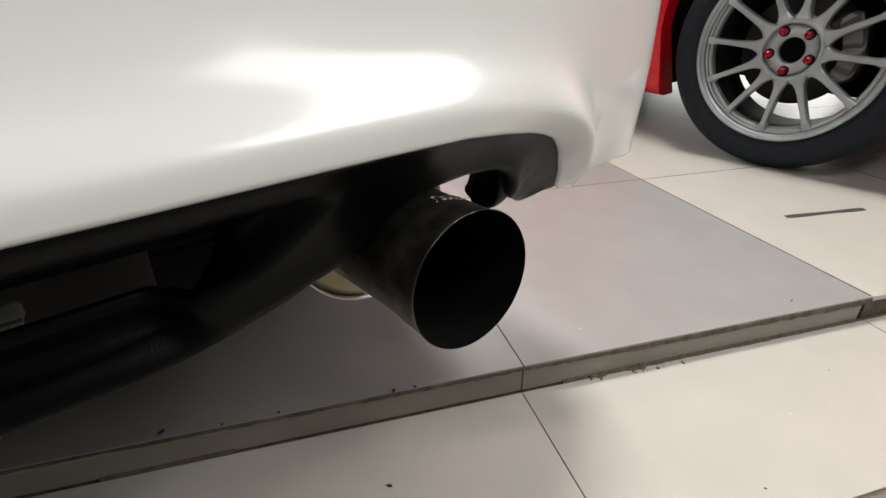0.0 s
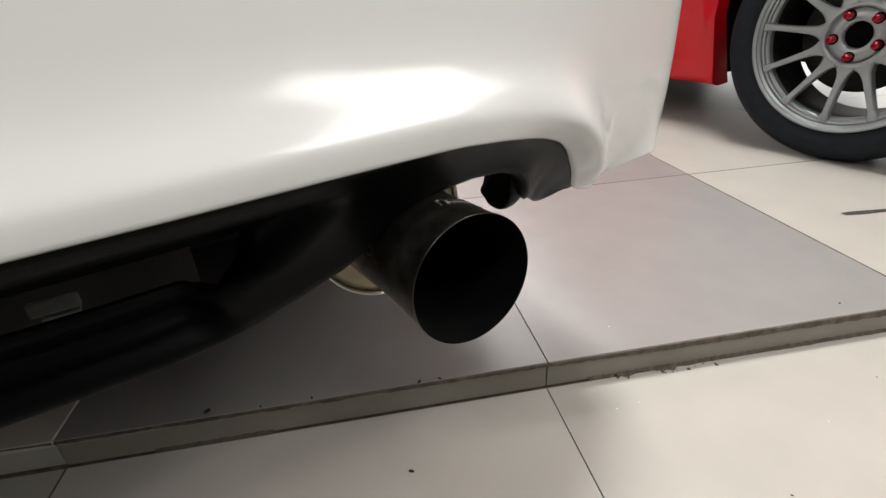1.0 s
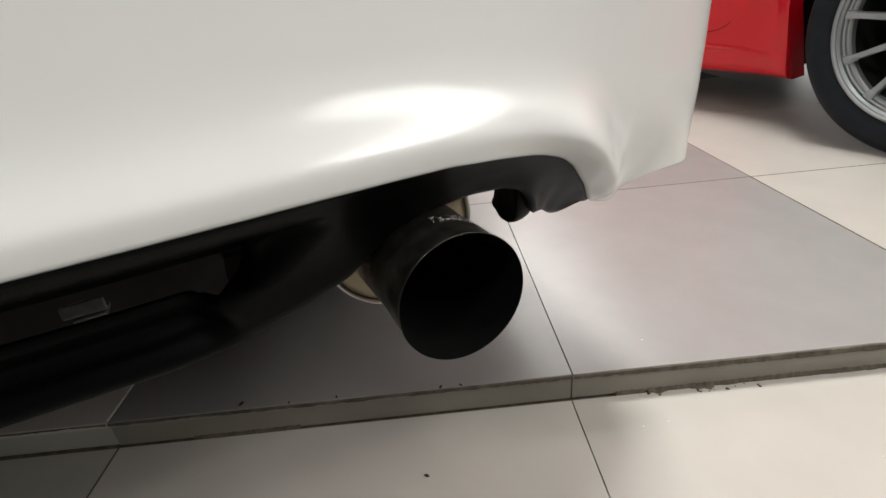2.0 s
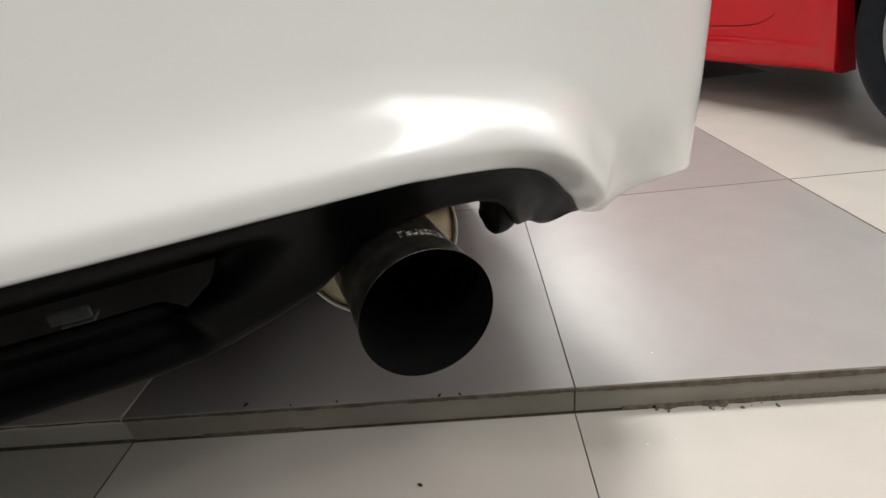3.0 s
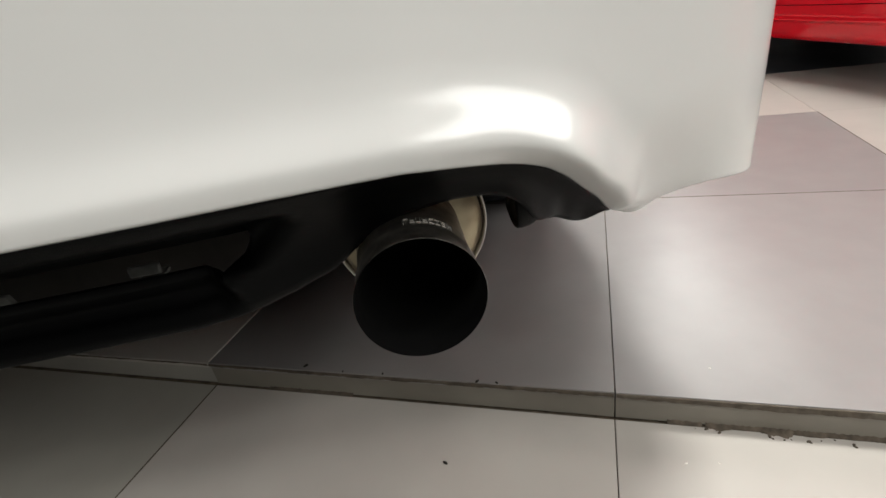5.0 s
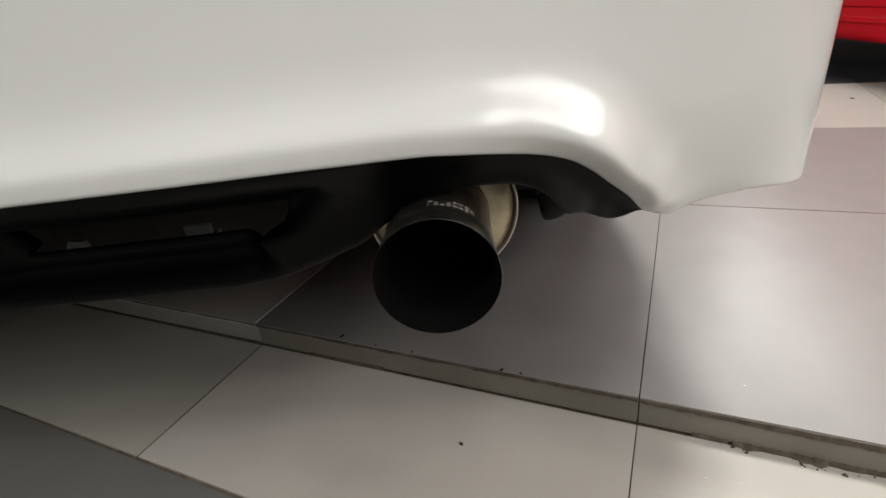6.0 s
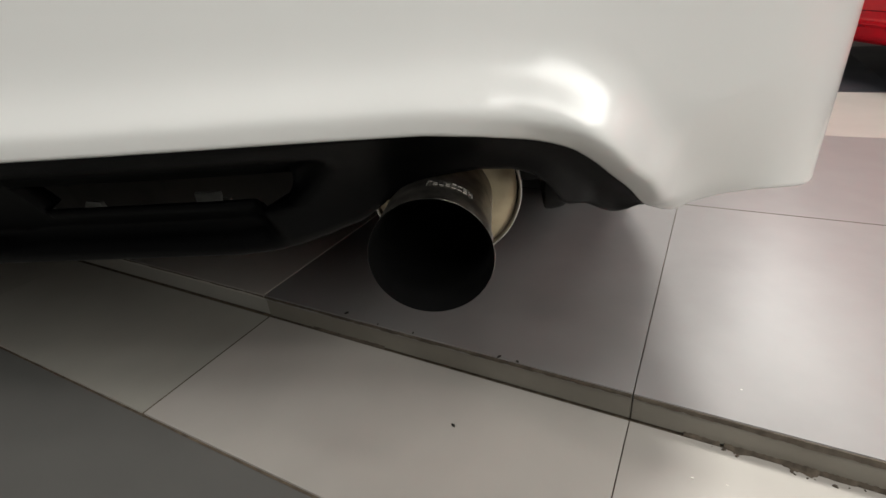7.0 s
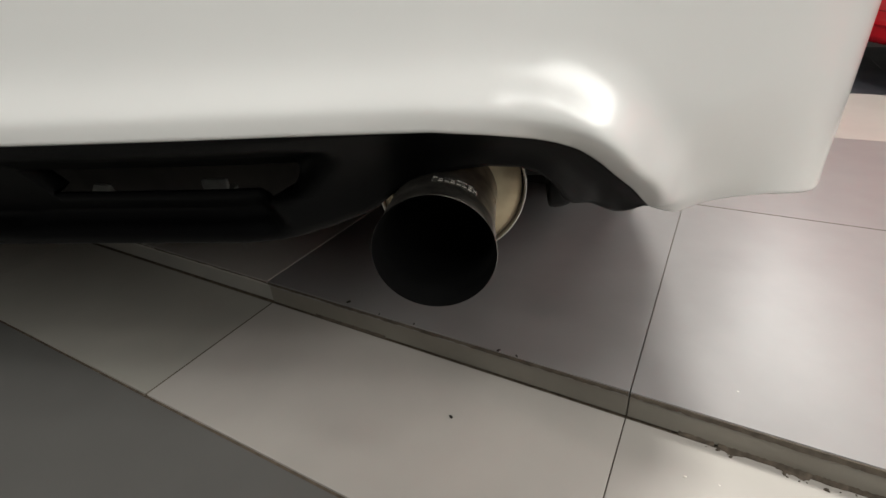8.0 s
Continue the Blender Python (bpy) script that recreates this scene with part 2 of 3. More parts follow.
# the riser of the step, tile by tile, with a dirty cut edge above it
for a, b, material, back in ((-T, 0.0, RISER, 0.0), (0.0, T - 0.012, RISER, 0.0), (-2 * T, -T, RISER_PALE, 0.002), (-3 * T, -2 * T, RISER_PALE, 0.002)):
    bm = bmesh.new()
    box(bm, (a + 0.0006, 0.0025 + back, 0.0008), (b - 0.0006, 0.0119, TOP - 0.0095), 0.0008, 1)
    part("riser_tile", bm, material, ground)
rng = random.Random(11)
for a, b in ((-T, 0.0), (0.0, T), (-2 * T, -T)):
    bm = bmesh.new()
    rows = []
    n = 150
    drop = 0.0
    for k in range(n + 1):
        x = a + 0.0012 + (b - a - 0.0024) * k / n
        drop = 0.7 * drop + 0.3 * rng.uniform(-1, 1)
        low = TOP - float(np.interp(x, (-0.62, -0.6, -0.3, 0.0, 0.15, 0.6), (0.0030, 0.0050, 0.0060, 0.0070, 0.0100, 0.0125))) + 0.0022 * drop
        high = TOP - 0.0012 - 0.0008 * abs(drop)
        y = -0.0009 - 0.0006 * rng.random()
        rows.append([Vector((x, 0.004, high)), Vector((x, y, high - 0.0004)), Vector((x, y, (high + low) / 2)), Vector((x, y + 0.0002, low)), Vector((x, 0.004, low - 0.0002))])
    grid(bm, rows)
    part("tile_edge", bm, EDGE, ground, "dirty brown cut edge of the platform tiles")
for lo, hi in (((T - 0.0024, 0.004, TOP - 0.006), (T + 0.0012, T - 0.002, TOP + 0.0004)), ((T - 0.0014, T + 0.002, TOP - 0.006), (T + 0.0008, 2 * T, TOP + 0.0004)),
               ((-T, T - 0.0016, TOP - 0.006), (2 * T, T + 0.0012, TOP + 0.0003)), ((2 * T - 0.0012, 0.004, TOP - 0.006), (2 * T + 0.0012, 2 * T, TOP + 0.0004))):
    bm = bmesh.new()
    box(bm, lo, hi, 0.0002, 1)
    part("dirty_grout", bm, EDGE, ground, "dirty brown grout line between platform tiles")
bm = bmesh.new()
box(bm, (-T - 0.0012, ROW, -0.006), (-T + 0.0010, -0.001, 0.0003), 0.0001, 1)
part("dirty_grout", bm, EDGE, ground, "dirty brown grout line between floor tiles")
# pale raised strip along the joint
bm = bmesh.new()
box(bm, (-T - 0.0022, 0.004, TOP - 0.008), (-T + 0.0004, T - 0.002, TOP + 0.0006), 0.0003, 1)
part("pale_grout", bm, CRUMB, ground, "pale line along the joint beside the grey tiles")
bm = bmesh.new()
box(bm, (T, 0.006, 0.0), (4 * T, 0.0118, TOP - 0.0095))
part("bare_riser", bm, MORTAR, ground)

# ---- the white car ----
YAW = 23.0
car = thing("white_car", pose(0, 0, 0, 0, 0, YAW), "white car parked with its rear bumper and exhaust at the step", "car")

# lower edge of the bumper where it meets the black diffuser: u -> height, and the plan of the face: u -> w outwards
EDGE_Z = smooth_table([(-1.41, 0.302), (-1.39, 0.308), (-1.34, 0.363), (-1.25, 0.392), (-1.1, 0.398), (-0.72, 0.399), (-0.30, 0.399), (-0.205, 0.3975),
                       (-0.167, 0.393), (-0.133, 0.387), (-0.117, 0.383), (-0.1, 0.3765), (-0.083, 0.364), (-0.067, 0.3483), (-0.048, 0.331),
                       (-0.031, 0.310), (-0.022, 0.3035), (-0.005, 0.3015), (0.006, 0.303), (0.02, 0.307), (0.04, 0.3145), (0.06, 0.3190), (0.08, 0.3195), (0.1, 0.318), (0.113, 0.3175), (0.120, 0.321), (0.126, 0.3275), (0.131, 0.336), (0.135, 0.341), (0.3, 0.341)], 8)
PLAN = [(-0.72, 0.111), (-0.5, 0.109), (-0.38, 0.105), (-0.30, 0.1015), (-0.25, 0.098), (-0.20, 0.0955), (-0.15, 0.0915), (-0.10, 0.088), (-0.05, 0.083),
        (-0.015, 0.079), (0.015, 0.0755), (0.04, 0.071), (0.06, 0.066), (0.075, 0.0605), (0.087, 0.0545), (0.099, 0.0465), (0.109, 0.0375), (0.1165, 0.027),
        (0.1225, 0.014), (0.1265, -0.002), (0.1305, -0.03), (0.1345, -0.10), (0.137, -0.2), (0.138, -0.32)]
BUMP = [(-0.01, 0.0195), (0.0, 0.0212), (0.007, 0.0228), (0.012, 0.0237), (0.0157, 0.0239), (0.0192, 0.0231), (0.0237, 0.0211), (0.0308, 0.0176), (0.0388, 0.0136), (0.0478, 0.0100), (0.060, 0.0070),
        (0.082, 0.0042), (0.11, 0.0021), (0.15, 0.0005), (0.2, 0.0), (0.26, 0.0)]
BUMP_FINE = spline_table(BUMP, 70)
UNDER = spline_table([(0.28, 0.088), (0.29, 0.080), (0.30, 0.073), (0.308, 0.067), (0.329, 0.051), (0.347, 0.0365), (0.363, 0.0245), (0.376, 0.0165), (0.388, 0.0105), (0.40, 0.006),
                      (0.42, 0.002), (0.445, 0.0), (0.6, 0.0)], 400)
KEEP = spline_table([(-1.0, 0.0), (-0.23, 0.0), (-0.20, 0.12), (-0.167, 0.45), (-0.135, 0.93), (-0.10, 0.91), (-0.06, 0.87), (-0.03, 0.86), (0.0, 0.87), (0.02, 0.76), (0.04, 0.57), (0.06, 0.38), (0.08, 0.22), (0.095, 0.12), (0.107, 0.06), (0.117, 0.02), (0.125, 0.0), (0.2, 0.0)], 150)
MID = -0.72


def edge_height(u):
    return lerp_table(EDGE_Z, u)


EDGE_ARR = np.array([(u, edge_height(u)) for u in np.linspace(-0.9, -0.02, 1200)])
SILL_ARR = np.array([(u, edge_height(u)) for u in np.linspace(-0.9, 0.128, 1400)])
# how far the edge is tucked in under the plan line, and over what distance from the edge that fades out
TUCK = np.array([lerp_table(UNDER, z) * lerp_table(KEEP, u) for u, z in SILL_ARR])
REACH = np.interp(SILL_ARR[:, 0], (-0.12, -0.06, -0.02, 0.10), (0.040, 0.045, 0.085, 0.085))
FADE = spline_table([(0.0, 1.0), (0.2, 0.74), (0.45, 0.38), (0.7, 0.13), (0.85, 0.035), (1.0, 0.0), (1.2, 0.0)], 200)


# the fold along the lip stands out more where it turns down beside the cutout
RIDGE = spline_table([(0.0, 0.2), (0.009, 0.78), (0.0145, 0.98), (0.0172, 1.0), (0.0222, 0.91), (0.0322, 0.60), (0.0432, 0.30), (0.0562, 0.10), (0.080, 0.01), (0.100, 0.0), (0.12, 0.0), (0.16, 0.0)], 60)
BROAD = spline_table([(0.0, 0.1), (0.05, 0.1), (0.08, 0.08), (0.11, 0.04), (0.14, 0.01), (0.16, 0.0)], 60)

RISE = spline_table([(-0.9, 0.0), (-0.22, 0.0), (-0.17, 0.0003), (-0.14, 0.0015), (-0.11, 0.0065), (-0.09, 0.013), (-0.07, 0.0172), (-0.05, 0.0172), (-0.03, 0.0125), (-0.01, 0.0065), (0.01, 0.0022), (0.03, 0.0004), (0.05, 0.0), (0.15, 0.0)], 30)


def ease(x):
    x = min(1.0, max(0.0, x))
    return x * x * (3 - 2 * x)


def lip(u, z):
    d = float(np.sqrt(((EDGE_ARR - (u, z)) ** 2).sum(1)).min())
    return lerp_table(BUMP_FINE, d) + lerp_table(RISE, u) * (lerp_table(RIDGE, d) - lerp_table(BROAD, d))


def tuck(u, z):
    d = np.sqrt(((SILL_ARR - (u, z)) ** 2).sum(1))
    k = int(d.argmin())
    near = float(TUCK[k]) * lerp_table(FADE, min(1.1, float(d[k]) / float(REACH[k])))
    side = ease((u + 0.125) / 0.08)
    return near * (1 - side) + lerp_table(UNDER, z) * lerp_table(KEEP, u) * side


def fine_plan():
    """The plan curve in even, rounded steps."""
    p = np.array(PLAN)
    s = np.concatenate([[0], np.cumsum(np.linalg.norm(np.diff(p, axis=0), axis=1))])
    t = np.concatenate([np.linspace(0, 0.3, 16)[:-1], np.linspace(0.3, 0.97, 210)[:-1], np.linspace(0.97, s[-1], 14)])
    q = np.stack([np.interp(t, s, p[:, k]) for k in (0, 1)], 1)
    for _ in range(14):
        q[1:-1] = (q[:-2] + 2 * q[1:-1] + q[2:]) / 4
    return q


def skin(u, w, z):
    """A point of the bumper's outer skin over the plan point (u, w) at height z, as (u, w)."""
    w2 = w + (lip(u, z) if u < 0.12 else 0.0)
    return u, w2 - tuck(u, z)


def bumper_rows():
    plan = fine_plan()
    cols = []
    for u, w in plan:
        zb = edge_height(u)
        ws = skin(u, w, zb)[1]
        col = [(u, ws - 0.018, zb + 0.006), (u, ws - 0.006, zb + 0.0015), (u, ws - 0.0018, zb - 0.0002)]
        zs = [zb + 0.0015 + (0.10 - 0.0015) * (k / 48) for k in range(49)]
        top = 0.60
        zs += [zs[-1] + (top - zs[-1]) * (k / 24) for k in range(1, 25)]
        for z in zs:
            a, b = skin(u, w, z)
            col.append((a, b, z))
        a, b = skin(u, w, top)
        col += [(a, b - 0.004, top + 0.006), (a, b - 0.03, top + 0.008)]
        cols.append(col)
    # even out the tuck beside the cutout, then ease the turn from lip to corner
    arr = np.array(cols)
    over = np.array([[lip(p[0], p[2]) if p[0] < 0.12 else 0.0 for p in c] for c in cols]) + np.array([w for u, w in plan])[:, None]
    under = over - arr[:, :, 1]
    pull = np.clip((arr[:, :, 0] + 0.16) / 0.04, 0, 1) * np.clip(np.arange(arr.shape[1])[None, :] - 4, 0, 8) / 8
    for _ in range(60):
        avg = under.copy()
        avg[1:-1, 4:-3] = (under[:-2, 4:-3] + under[2:, 4:-3] + under[1:-1, 3:-4] + under[1:-1, 5:-2]) / 4
        under += (avg - under) * pull
    arr[:, :, 1] = over - under
    base = np.array([w for u, w in plan])[:, None]
    k = np.clip((arr[:, :, 0] + 0.012) / 0.045, 0, 1)
    k = np.maximum(k, np.clip((arr[:, :, 0] + 0.06) / 0.05, 0, 1) * np.clip((np.arange(arr.shape[1])[None, :] - 38) / 12, 0, 1))
    before = arr[:, 4, 1].copy()
    for _ in range(110):
        w = arr[:, :, 1] - base
        avg = w.copy()
        avg[1:-1, 4:-3] = (w[:-2, 4:-3] + w[2:, 4:-3] + w[1:-1, 3:-4] + w[1:-1, 5:-2]) / 4
        arr[:, :, 1] = base + w + (avg - w) * k * 0.8
    follow = (arr[:, 4, 1] - before) * np.clip((arr[:, 4, 0] - 0.02) / 0.05, 0, 1)
    arr[:, :4, 1] += follow[:, None]
    return arr.tolist()


def loc(u, w, z):
    return Vector((u, -w, z))


bm = bmesh.new()
half = bumper_rows()
right = [[loc(*p) for p in c] for c in half]
left = [[loc(2 * MID - p[0], p[1], p[2]) for p in c] for c in reversed(half[1:])]
grid(bm, left + right)
bumper = part("rear_bumper", bm, WHITE, car, "glossy white painted plastic bumper with a flared lower lip", True)

# black diffuser under the bumper: from the bumper's edge to its own lower edge
LOW = [(-0.72, 0.277, 0.052), (-0.40, 0.277, 0.050), (-0.365, 0.281, 0.050), (-0.335, 0.289, 0.053), (-0.302, 0.300, 0.058), (-0.274, 0.314, 0.064),
       (-0.255, 0.330, 0.068), (-0.235, 0.346, 0.072), (-0.205, 0.357, 0.074), (-0.168, 0.3615, 0.076), (-0.142, 0.3605, 0.077), (-0.126, 0.355, 0.076), (-0.114, 0.345, 0.072),
       (-0.107, 0.334, 0.066), (-0.101, 0.3230, 0.058), (-0.094, 0.3170, 0.050), (-0.085, 0.3145, 0.0435), (-0.076, 0.3115, 0.037), (-0.066, 0.3045, 0.029), (-0.057, 0.298, 0.0225), (-0.049, 0.294, 0.018),
       (-0.042, 0.2935, 0.018), (-0.036, 0.297, 0.0225), (-0.0295, 0.3035, 0.031), (-0.024, 0.304, 0.033)]
LOW_Z = smooth_table([(a, b) for a, b, c in LOW], 12)
LOW_W = smooth_table([(a, c) for a, b, c in LOW], 40)


def low_point(u):
    return lerp_table(LOW_W, u), lerp_table(LOW_Z, u)


PLAN_TABLE = (fine_plan()[:, 0], fine_plan()[:, 1])


def edge_point(u):
    z = edge_height(u)
    w = skin(u, lerp_table(PLAN_TABLE, u), z)[1]
    return w - 0.005, z + 0.001


OPEN = (-0.585, -0.328, 0.3255, 0.3605)


DEEP = [(-0.72, 0.04), (-0.10, 0.04), (-0.092, 0.03), (0.0, 0.02)]


def hollow(u, z):
    """Depth of the wide recess round the opening, its end slanting towards the lower edge."""
    end = float(np.interp(z, (0.29, 0.33, 0.375), (-0.345, -0.315, -0.275)))
    return 0.026 * ease((end - u) / 0.035) * ease((0.384 - z) / 0.016) * ease((z - 0.286) / 0.014)


def diffuser_col(u):
    we, ze = edge_point(u)
    wl, zl = low_point(u)
    meet = float(np.interp(u, (-0.036, -0.0265), (0.0, 1.0))) ** 2
    wl, zl = wl + (we - 0.002 - wl) * meet, zl + (ze - 0.0015 - zl) * meet
    pts = [(u, we - 0.010, ze + 0.012), (u, we, ze)]
    n = 20
    g = float(np.interp(u, (-0.64, -0.60, -0.318, -0.29), (0, 1, 1, 0)))
    stops = ((0, 6, 14, 20), (0, (ze - OPEN[3]) / (ze - zl), (ze - OPEN[2]) / (ze - zl), 1))
    for k in range(1, n + 1):
        s = k / n + (float(np.interp(k, *stops)) - k / n) * g
        sag = 0.010 * math.sin(math.pi * s) * min(1.0, (ze - zl) / 0.08)
        valley = 0.0025 * math.exp(-((u + 0.070) / 0.010) ** 2) * float(np.interp(s, (0.2, 0.9, 1.0), (0, 1, 1)))
        z = ze + (zl - ze) * s
        pts.append((u, we + (wl - we) * s - sag - valley - hollow(u, z), z))
    deep = lerp_table(DEEP, u)
    roll = float(np.interp(u, (-0.045, -0.027), (1.0, 0.1)))
    pts += [(u, wl - 0.004 * roll, zl - 0.003 * roll), (u, wl - 0.014 * roll, zl - 0.002 * roll), (u - 0.25 * max(0.0, deep - 0.04), wl - deep, zl + 0.004 - 0.15 * max(0.0, deep - 0.04))]
    return pts


def swept_end(u, z):
    """How far the rounded end of the opening leans towards the middle of the car."""
    d = float(np.interp(z, (0.285, 0.300, 0.318, 0.3255, 0.3262, 0.3296, 0.3397, 0.3531, 0.361), (0, -0.02, -0.05, -0.048, -0.028, -0.0187, -0.0078, -0.001, 0)))
    return 0.6 * d * float(np.interp(u, (-0.50, OPEN[1], OPEN[1] + 0.06), (0, 1, 0)))


def diffuser_mesh(bm, mirror):
    us = sorted(set(np.round(np.concatenate([np.linspace(-0.72, -0.0265, 210), [OPEN[0], OPEN[1]]]), 5).tolist()))
    cols = [[(p[0] + swept_end(u, p[2]), p[1], p[2]) for p in diffuser_col(u)] for u in us]

    def at(p):
        return loc(2 * MID - p[0] if mirror else p[0], p[1], p[2])

    vs = [[bm.verts.new(at(p)) for p in c] for c in cols]
    i0, i1, k0, k1 = us.index(OPEN[0]), us.index(OPEN[1]), 7, 15
    for i in range(len(us) - 1):
        for k in range(len(vs[i]) - 1):
            if not (i0 <= i < i1 and k0 <= k < k1):
                bm.faces.new((vs[i][k], vs[i + 1][k], vs[i + 1][k + 1], vs[i][k + 1]))
    # the opening's inward return
    loop = [(i, k0) for i in range(i0, i1)] + [(i1, k) for k in range(k0, k1)] + [(i, k1) for i in range(i1, i0, -1)] + [(i0, k) for k in range(k1, k0, -1)]
    um, zm = (OPEN[0] + OPEN[1]) / 2, (OPEN[2] + OPEN[3]) / 2
    inner = []
    for i, k in loop:
        q = cols[i][k]
        deep = 0.003 if k == k1 else 0.020
        inner.append(bm.verts.new(at((q[0] + (um - q[0]) * 0.03, q[1] - deep, q[2] + (zm - q[2]) * (0.02 if k == k1 else 0.12)))))
    for n, (i, k) in enumerate(loop):
        m = (n + 1) % len(loop)
        bm.faces.new((vs[i][k], vs[loop[m][0]][loop[m][1]], inner[m], inner[n]))


bm = bmesh.new()
diffuser_mesh(bm, False)
diffuser_mesh(bm, True)
bmesh.ops.remove_doubles(bm, verts=bm.verts, dist=0.0003)
diff = part("diffuser", bm, BLACK, car, "black textured plastic diffuser with an exhaust cutout", True)
sol = diff.modifiers.new("thickness", "SOLIDIFY")
sol.thickness, sol.offset = 0.003, 0.0

# the wall of the cutout beside the exhaust
bm = bmesh.new()
outline = [(0.022, 0.364), (0.018, 0.340), (0.013, 0.324), (0.006, 0.316), (0.007, 0.311), (0.013, 0.308), (0.018, 0.302), (0.034, 0.302), (0.046, 0.310), (0.053, 0.324), (0.053, 0.346), (0.044, 0.364)]
for _ in range(2):
    outline = [q for (a, b), (c, d) in zip(outline, outline[1:] + outline[:1]) for q in ((0.75 * a + 0.25 * c, 0.75 * b + 0.25 * d), (0.25 * a + 0.75 * c, 0.25 * b + 0.75 * d))]
rows = []
for u, grow in ((-0.113, 0.88), (-0.1155, 0.94), (-0.114, 0.985), (-0.110, 1.0), (-0.104, 0.97), (-0.099, 0.90), (-0.094, 0.76)):
    rows.append([loc(u + 0.10 * max(0.0, 0.33 - z), 0.03 + (w - 0.03) * grow, 0.33 + (z - 0.33) * grow) for w, z in outline])
v = grid(bm, rows, True)
bm.faces.new(v[0])
bm.faces.new(v[-1])
part("cutout_wall", bm, BLACK, car, "deep black wall of the exhaust cutout", True)

# muffler and its tip
AX = Vector((0, -1, 0))
UX, VX = Vector((1, 0, 0)), Vector((0, 0, 1))
mc = loc(-0.2046, -0.007, 0.3055)
bm = bmesh.new()
lathe(bm, [(0.030, 0.012), (0.050, 0.008), (0.064, 0.002), (0.0695, -0.001), (0.0700, -0.008), (0.0705, -0.30), (0.065, -0.315), (0.02, -0.325)], mc, UX, VX, AX, 72)
muffler = part("muffler", bm, TAN, car, "round tarnished steel muffler canister", True)
bm = bmesh.new()
lathe(bm, [(0.0715, -0.004), (0.0728, 0.0012), (0.0742, 0.0012), (0.0745, -0.002), (0.0745, -0.007), (0.0715, -0.009)], mc, UX, VX, AX, 72)
part("end_ring", bm, STAMP, muffler, "bright rolled steel rim", True)

tip_at = loc(-0.208, 0.1254, 0.3063)
axis = Vector((0, -math.cos(radians(1.3)), math.sin(radians(1.3))))
vx = Vector((0, math.sin(radians(1.3)), math.cos(radians(1.3))))
bm = bmesh.new()
lathe(bm, [(0.0490, -0.128), (0.0480, -0.10), (0.0466, -0.055), (0.0470, -0.030), (0.0478, -0.026), (0.0474, -0.021), (0.0480, -0.006), (0.0490, -0.0003), (0.0486, 0.0005)],
      tip_at, UX, vx, axis, 80)
tip = part("exhaust_tip", bm, STEEL, car, "large round dark steel exhaust tip, sooty inside", True)
bm = bmesh.new()
vs = lathe(bm, [(0.0486, 0.0005), (0.0476, -0.0006), (0.0462, -0.02), (0.0415, -0.09), (0.0400, -0.112), (0.012, -0.114)], tip_at, UX, vx, axis, 80)
bm.faces.new(vs[-1])
part("soot_lining", bm, SOOT_SHADE, tip, "black soot lining", True)

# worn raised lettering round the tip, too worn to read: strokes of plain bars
STROKES = {"l": (-0.0019, -0.0013, -0.0042, 0.0042), "r": (0.0013, 0.0019, -0.0042, 0.0042), "t": (-0.0019, 0.0019, 0.0036, 0.0042),
           "b": (-0.0019, 0.0019, -0.0042, -0.0036), "m": (-0.0019, 0.0017, -0.0003, 0.0003), "c": (-0.0003, 0.0003, -0.0036, 0.0036)}
for k, strokes in enumerate(("lb", "ltm", "lrt", "lrtm", "ltb", "tcb", "ltbm", "lrm")):
    a = radians(91 - 6.0 * k)
    c, r = tip_at + axis * -0.0375, 0.0469
    rad = UX * math.cos(a) + vx * math.sin(a)
    tan = UX * math.sin(a) - vx * math.cos(a)
    bm = bmesh.new()
    for n, stroke in enumerate(strokes):
        x0, x1, y0, y1 = STROKES[stroke]
        p = [c + rad * (r + h - 0.5 * x * x / r) + tan * x + axis * y for h in (-0.001, 0.0007 + 0.00006 * n) for x, y in ((x0, y0), (x1, y0), (x1, y1), (x0, y1))]
        v = [bm.verts.new(q) for q in p]
        for f in ((4, 5, 6, 7), (0, 1, 5, 4), (1, 2, 6, 5), (2, 3, 7, 6), (3, 0, 4, 7)):
            bm.faces.new([v[i] for i in f])
    part("stamped_bar", bm, LETTER, tip, "worn bright raised strokes")

# the rest of the car's shell and its underside
# unseen shell, widened and lowered behind the corner to shade the floor
bm = bmesh.new()
rows = []
for f, hw, zl, zh, tw in ((-0.045, 0.70, 0.55, 0.93, 0.66), (0.0, 0.835, 0.45, 1.02, 0.68), (0.20, 0.876, 0.245, 1.30, 0.62), (0.32, 0.888, 0.20, 1.32, 0.61), (0.42, 0.892, 0.185, 1.34, 0.60), (0.85, 0.892, 0.19, 1.42, 0.57), (1.6, 0.846, 0.19, 1.43, 0.57),
                          (2.25, 0.846, 0.26, 1.36, 0.57), (2.75, 0.846, 0.26, 1.0, 0.66), (3.5, 0.84, 0.26, 0.93, 0.70), (3.85, 0.78, 0.27, 0.8, 0.66), (3.95, 0.70, 0.32, 0.7, 0.6)):
    belt = min(0.88, zh - 0.06)
    ring = []
    for sgn in (1, -1):
        side = [(hw * 0.93, zl), (hw * 0.985, zl + 0.06), (hw, (zl + belt) / 2), (hw * 0.985, belt), (tw, zh - 0.04), (tw * 0.9, zh)]
        if sgn < 0:
            side = side[::-1]
        ring += [Vector((MID + sgn * a, f, z)) for a, z in side]
    rows.append(ring)
vs = grid(bm, rows, True)
bm.faces.new(vs[0])
bm.faces.new(vs[-1])
for q in bm.faces:
    if max(v.co.z for v in q.verts) < 0.5 and len(q.verts) == 4 and max(v.co.x for v in q.verts) - min(v.co.x for v in q.verts) > 1.0:
        q.material_index = 1
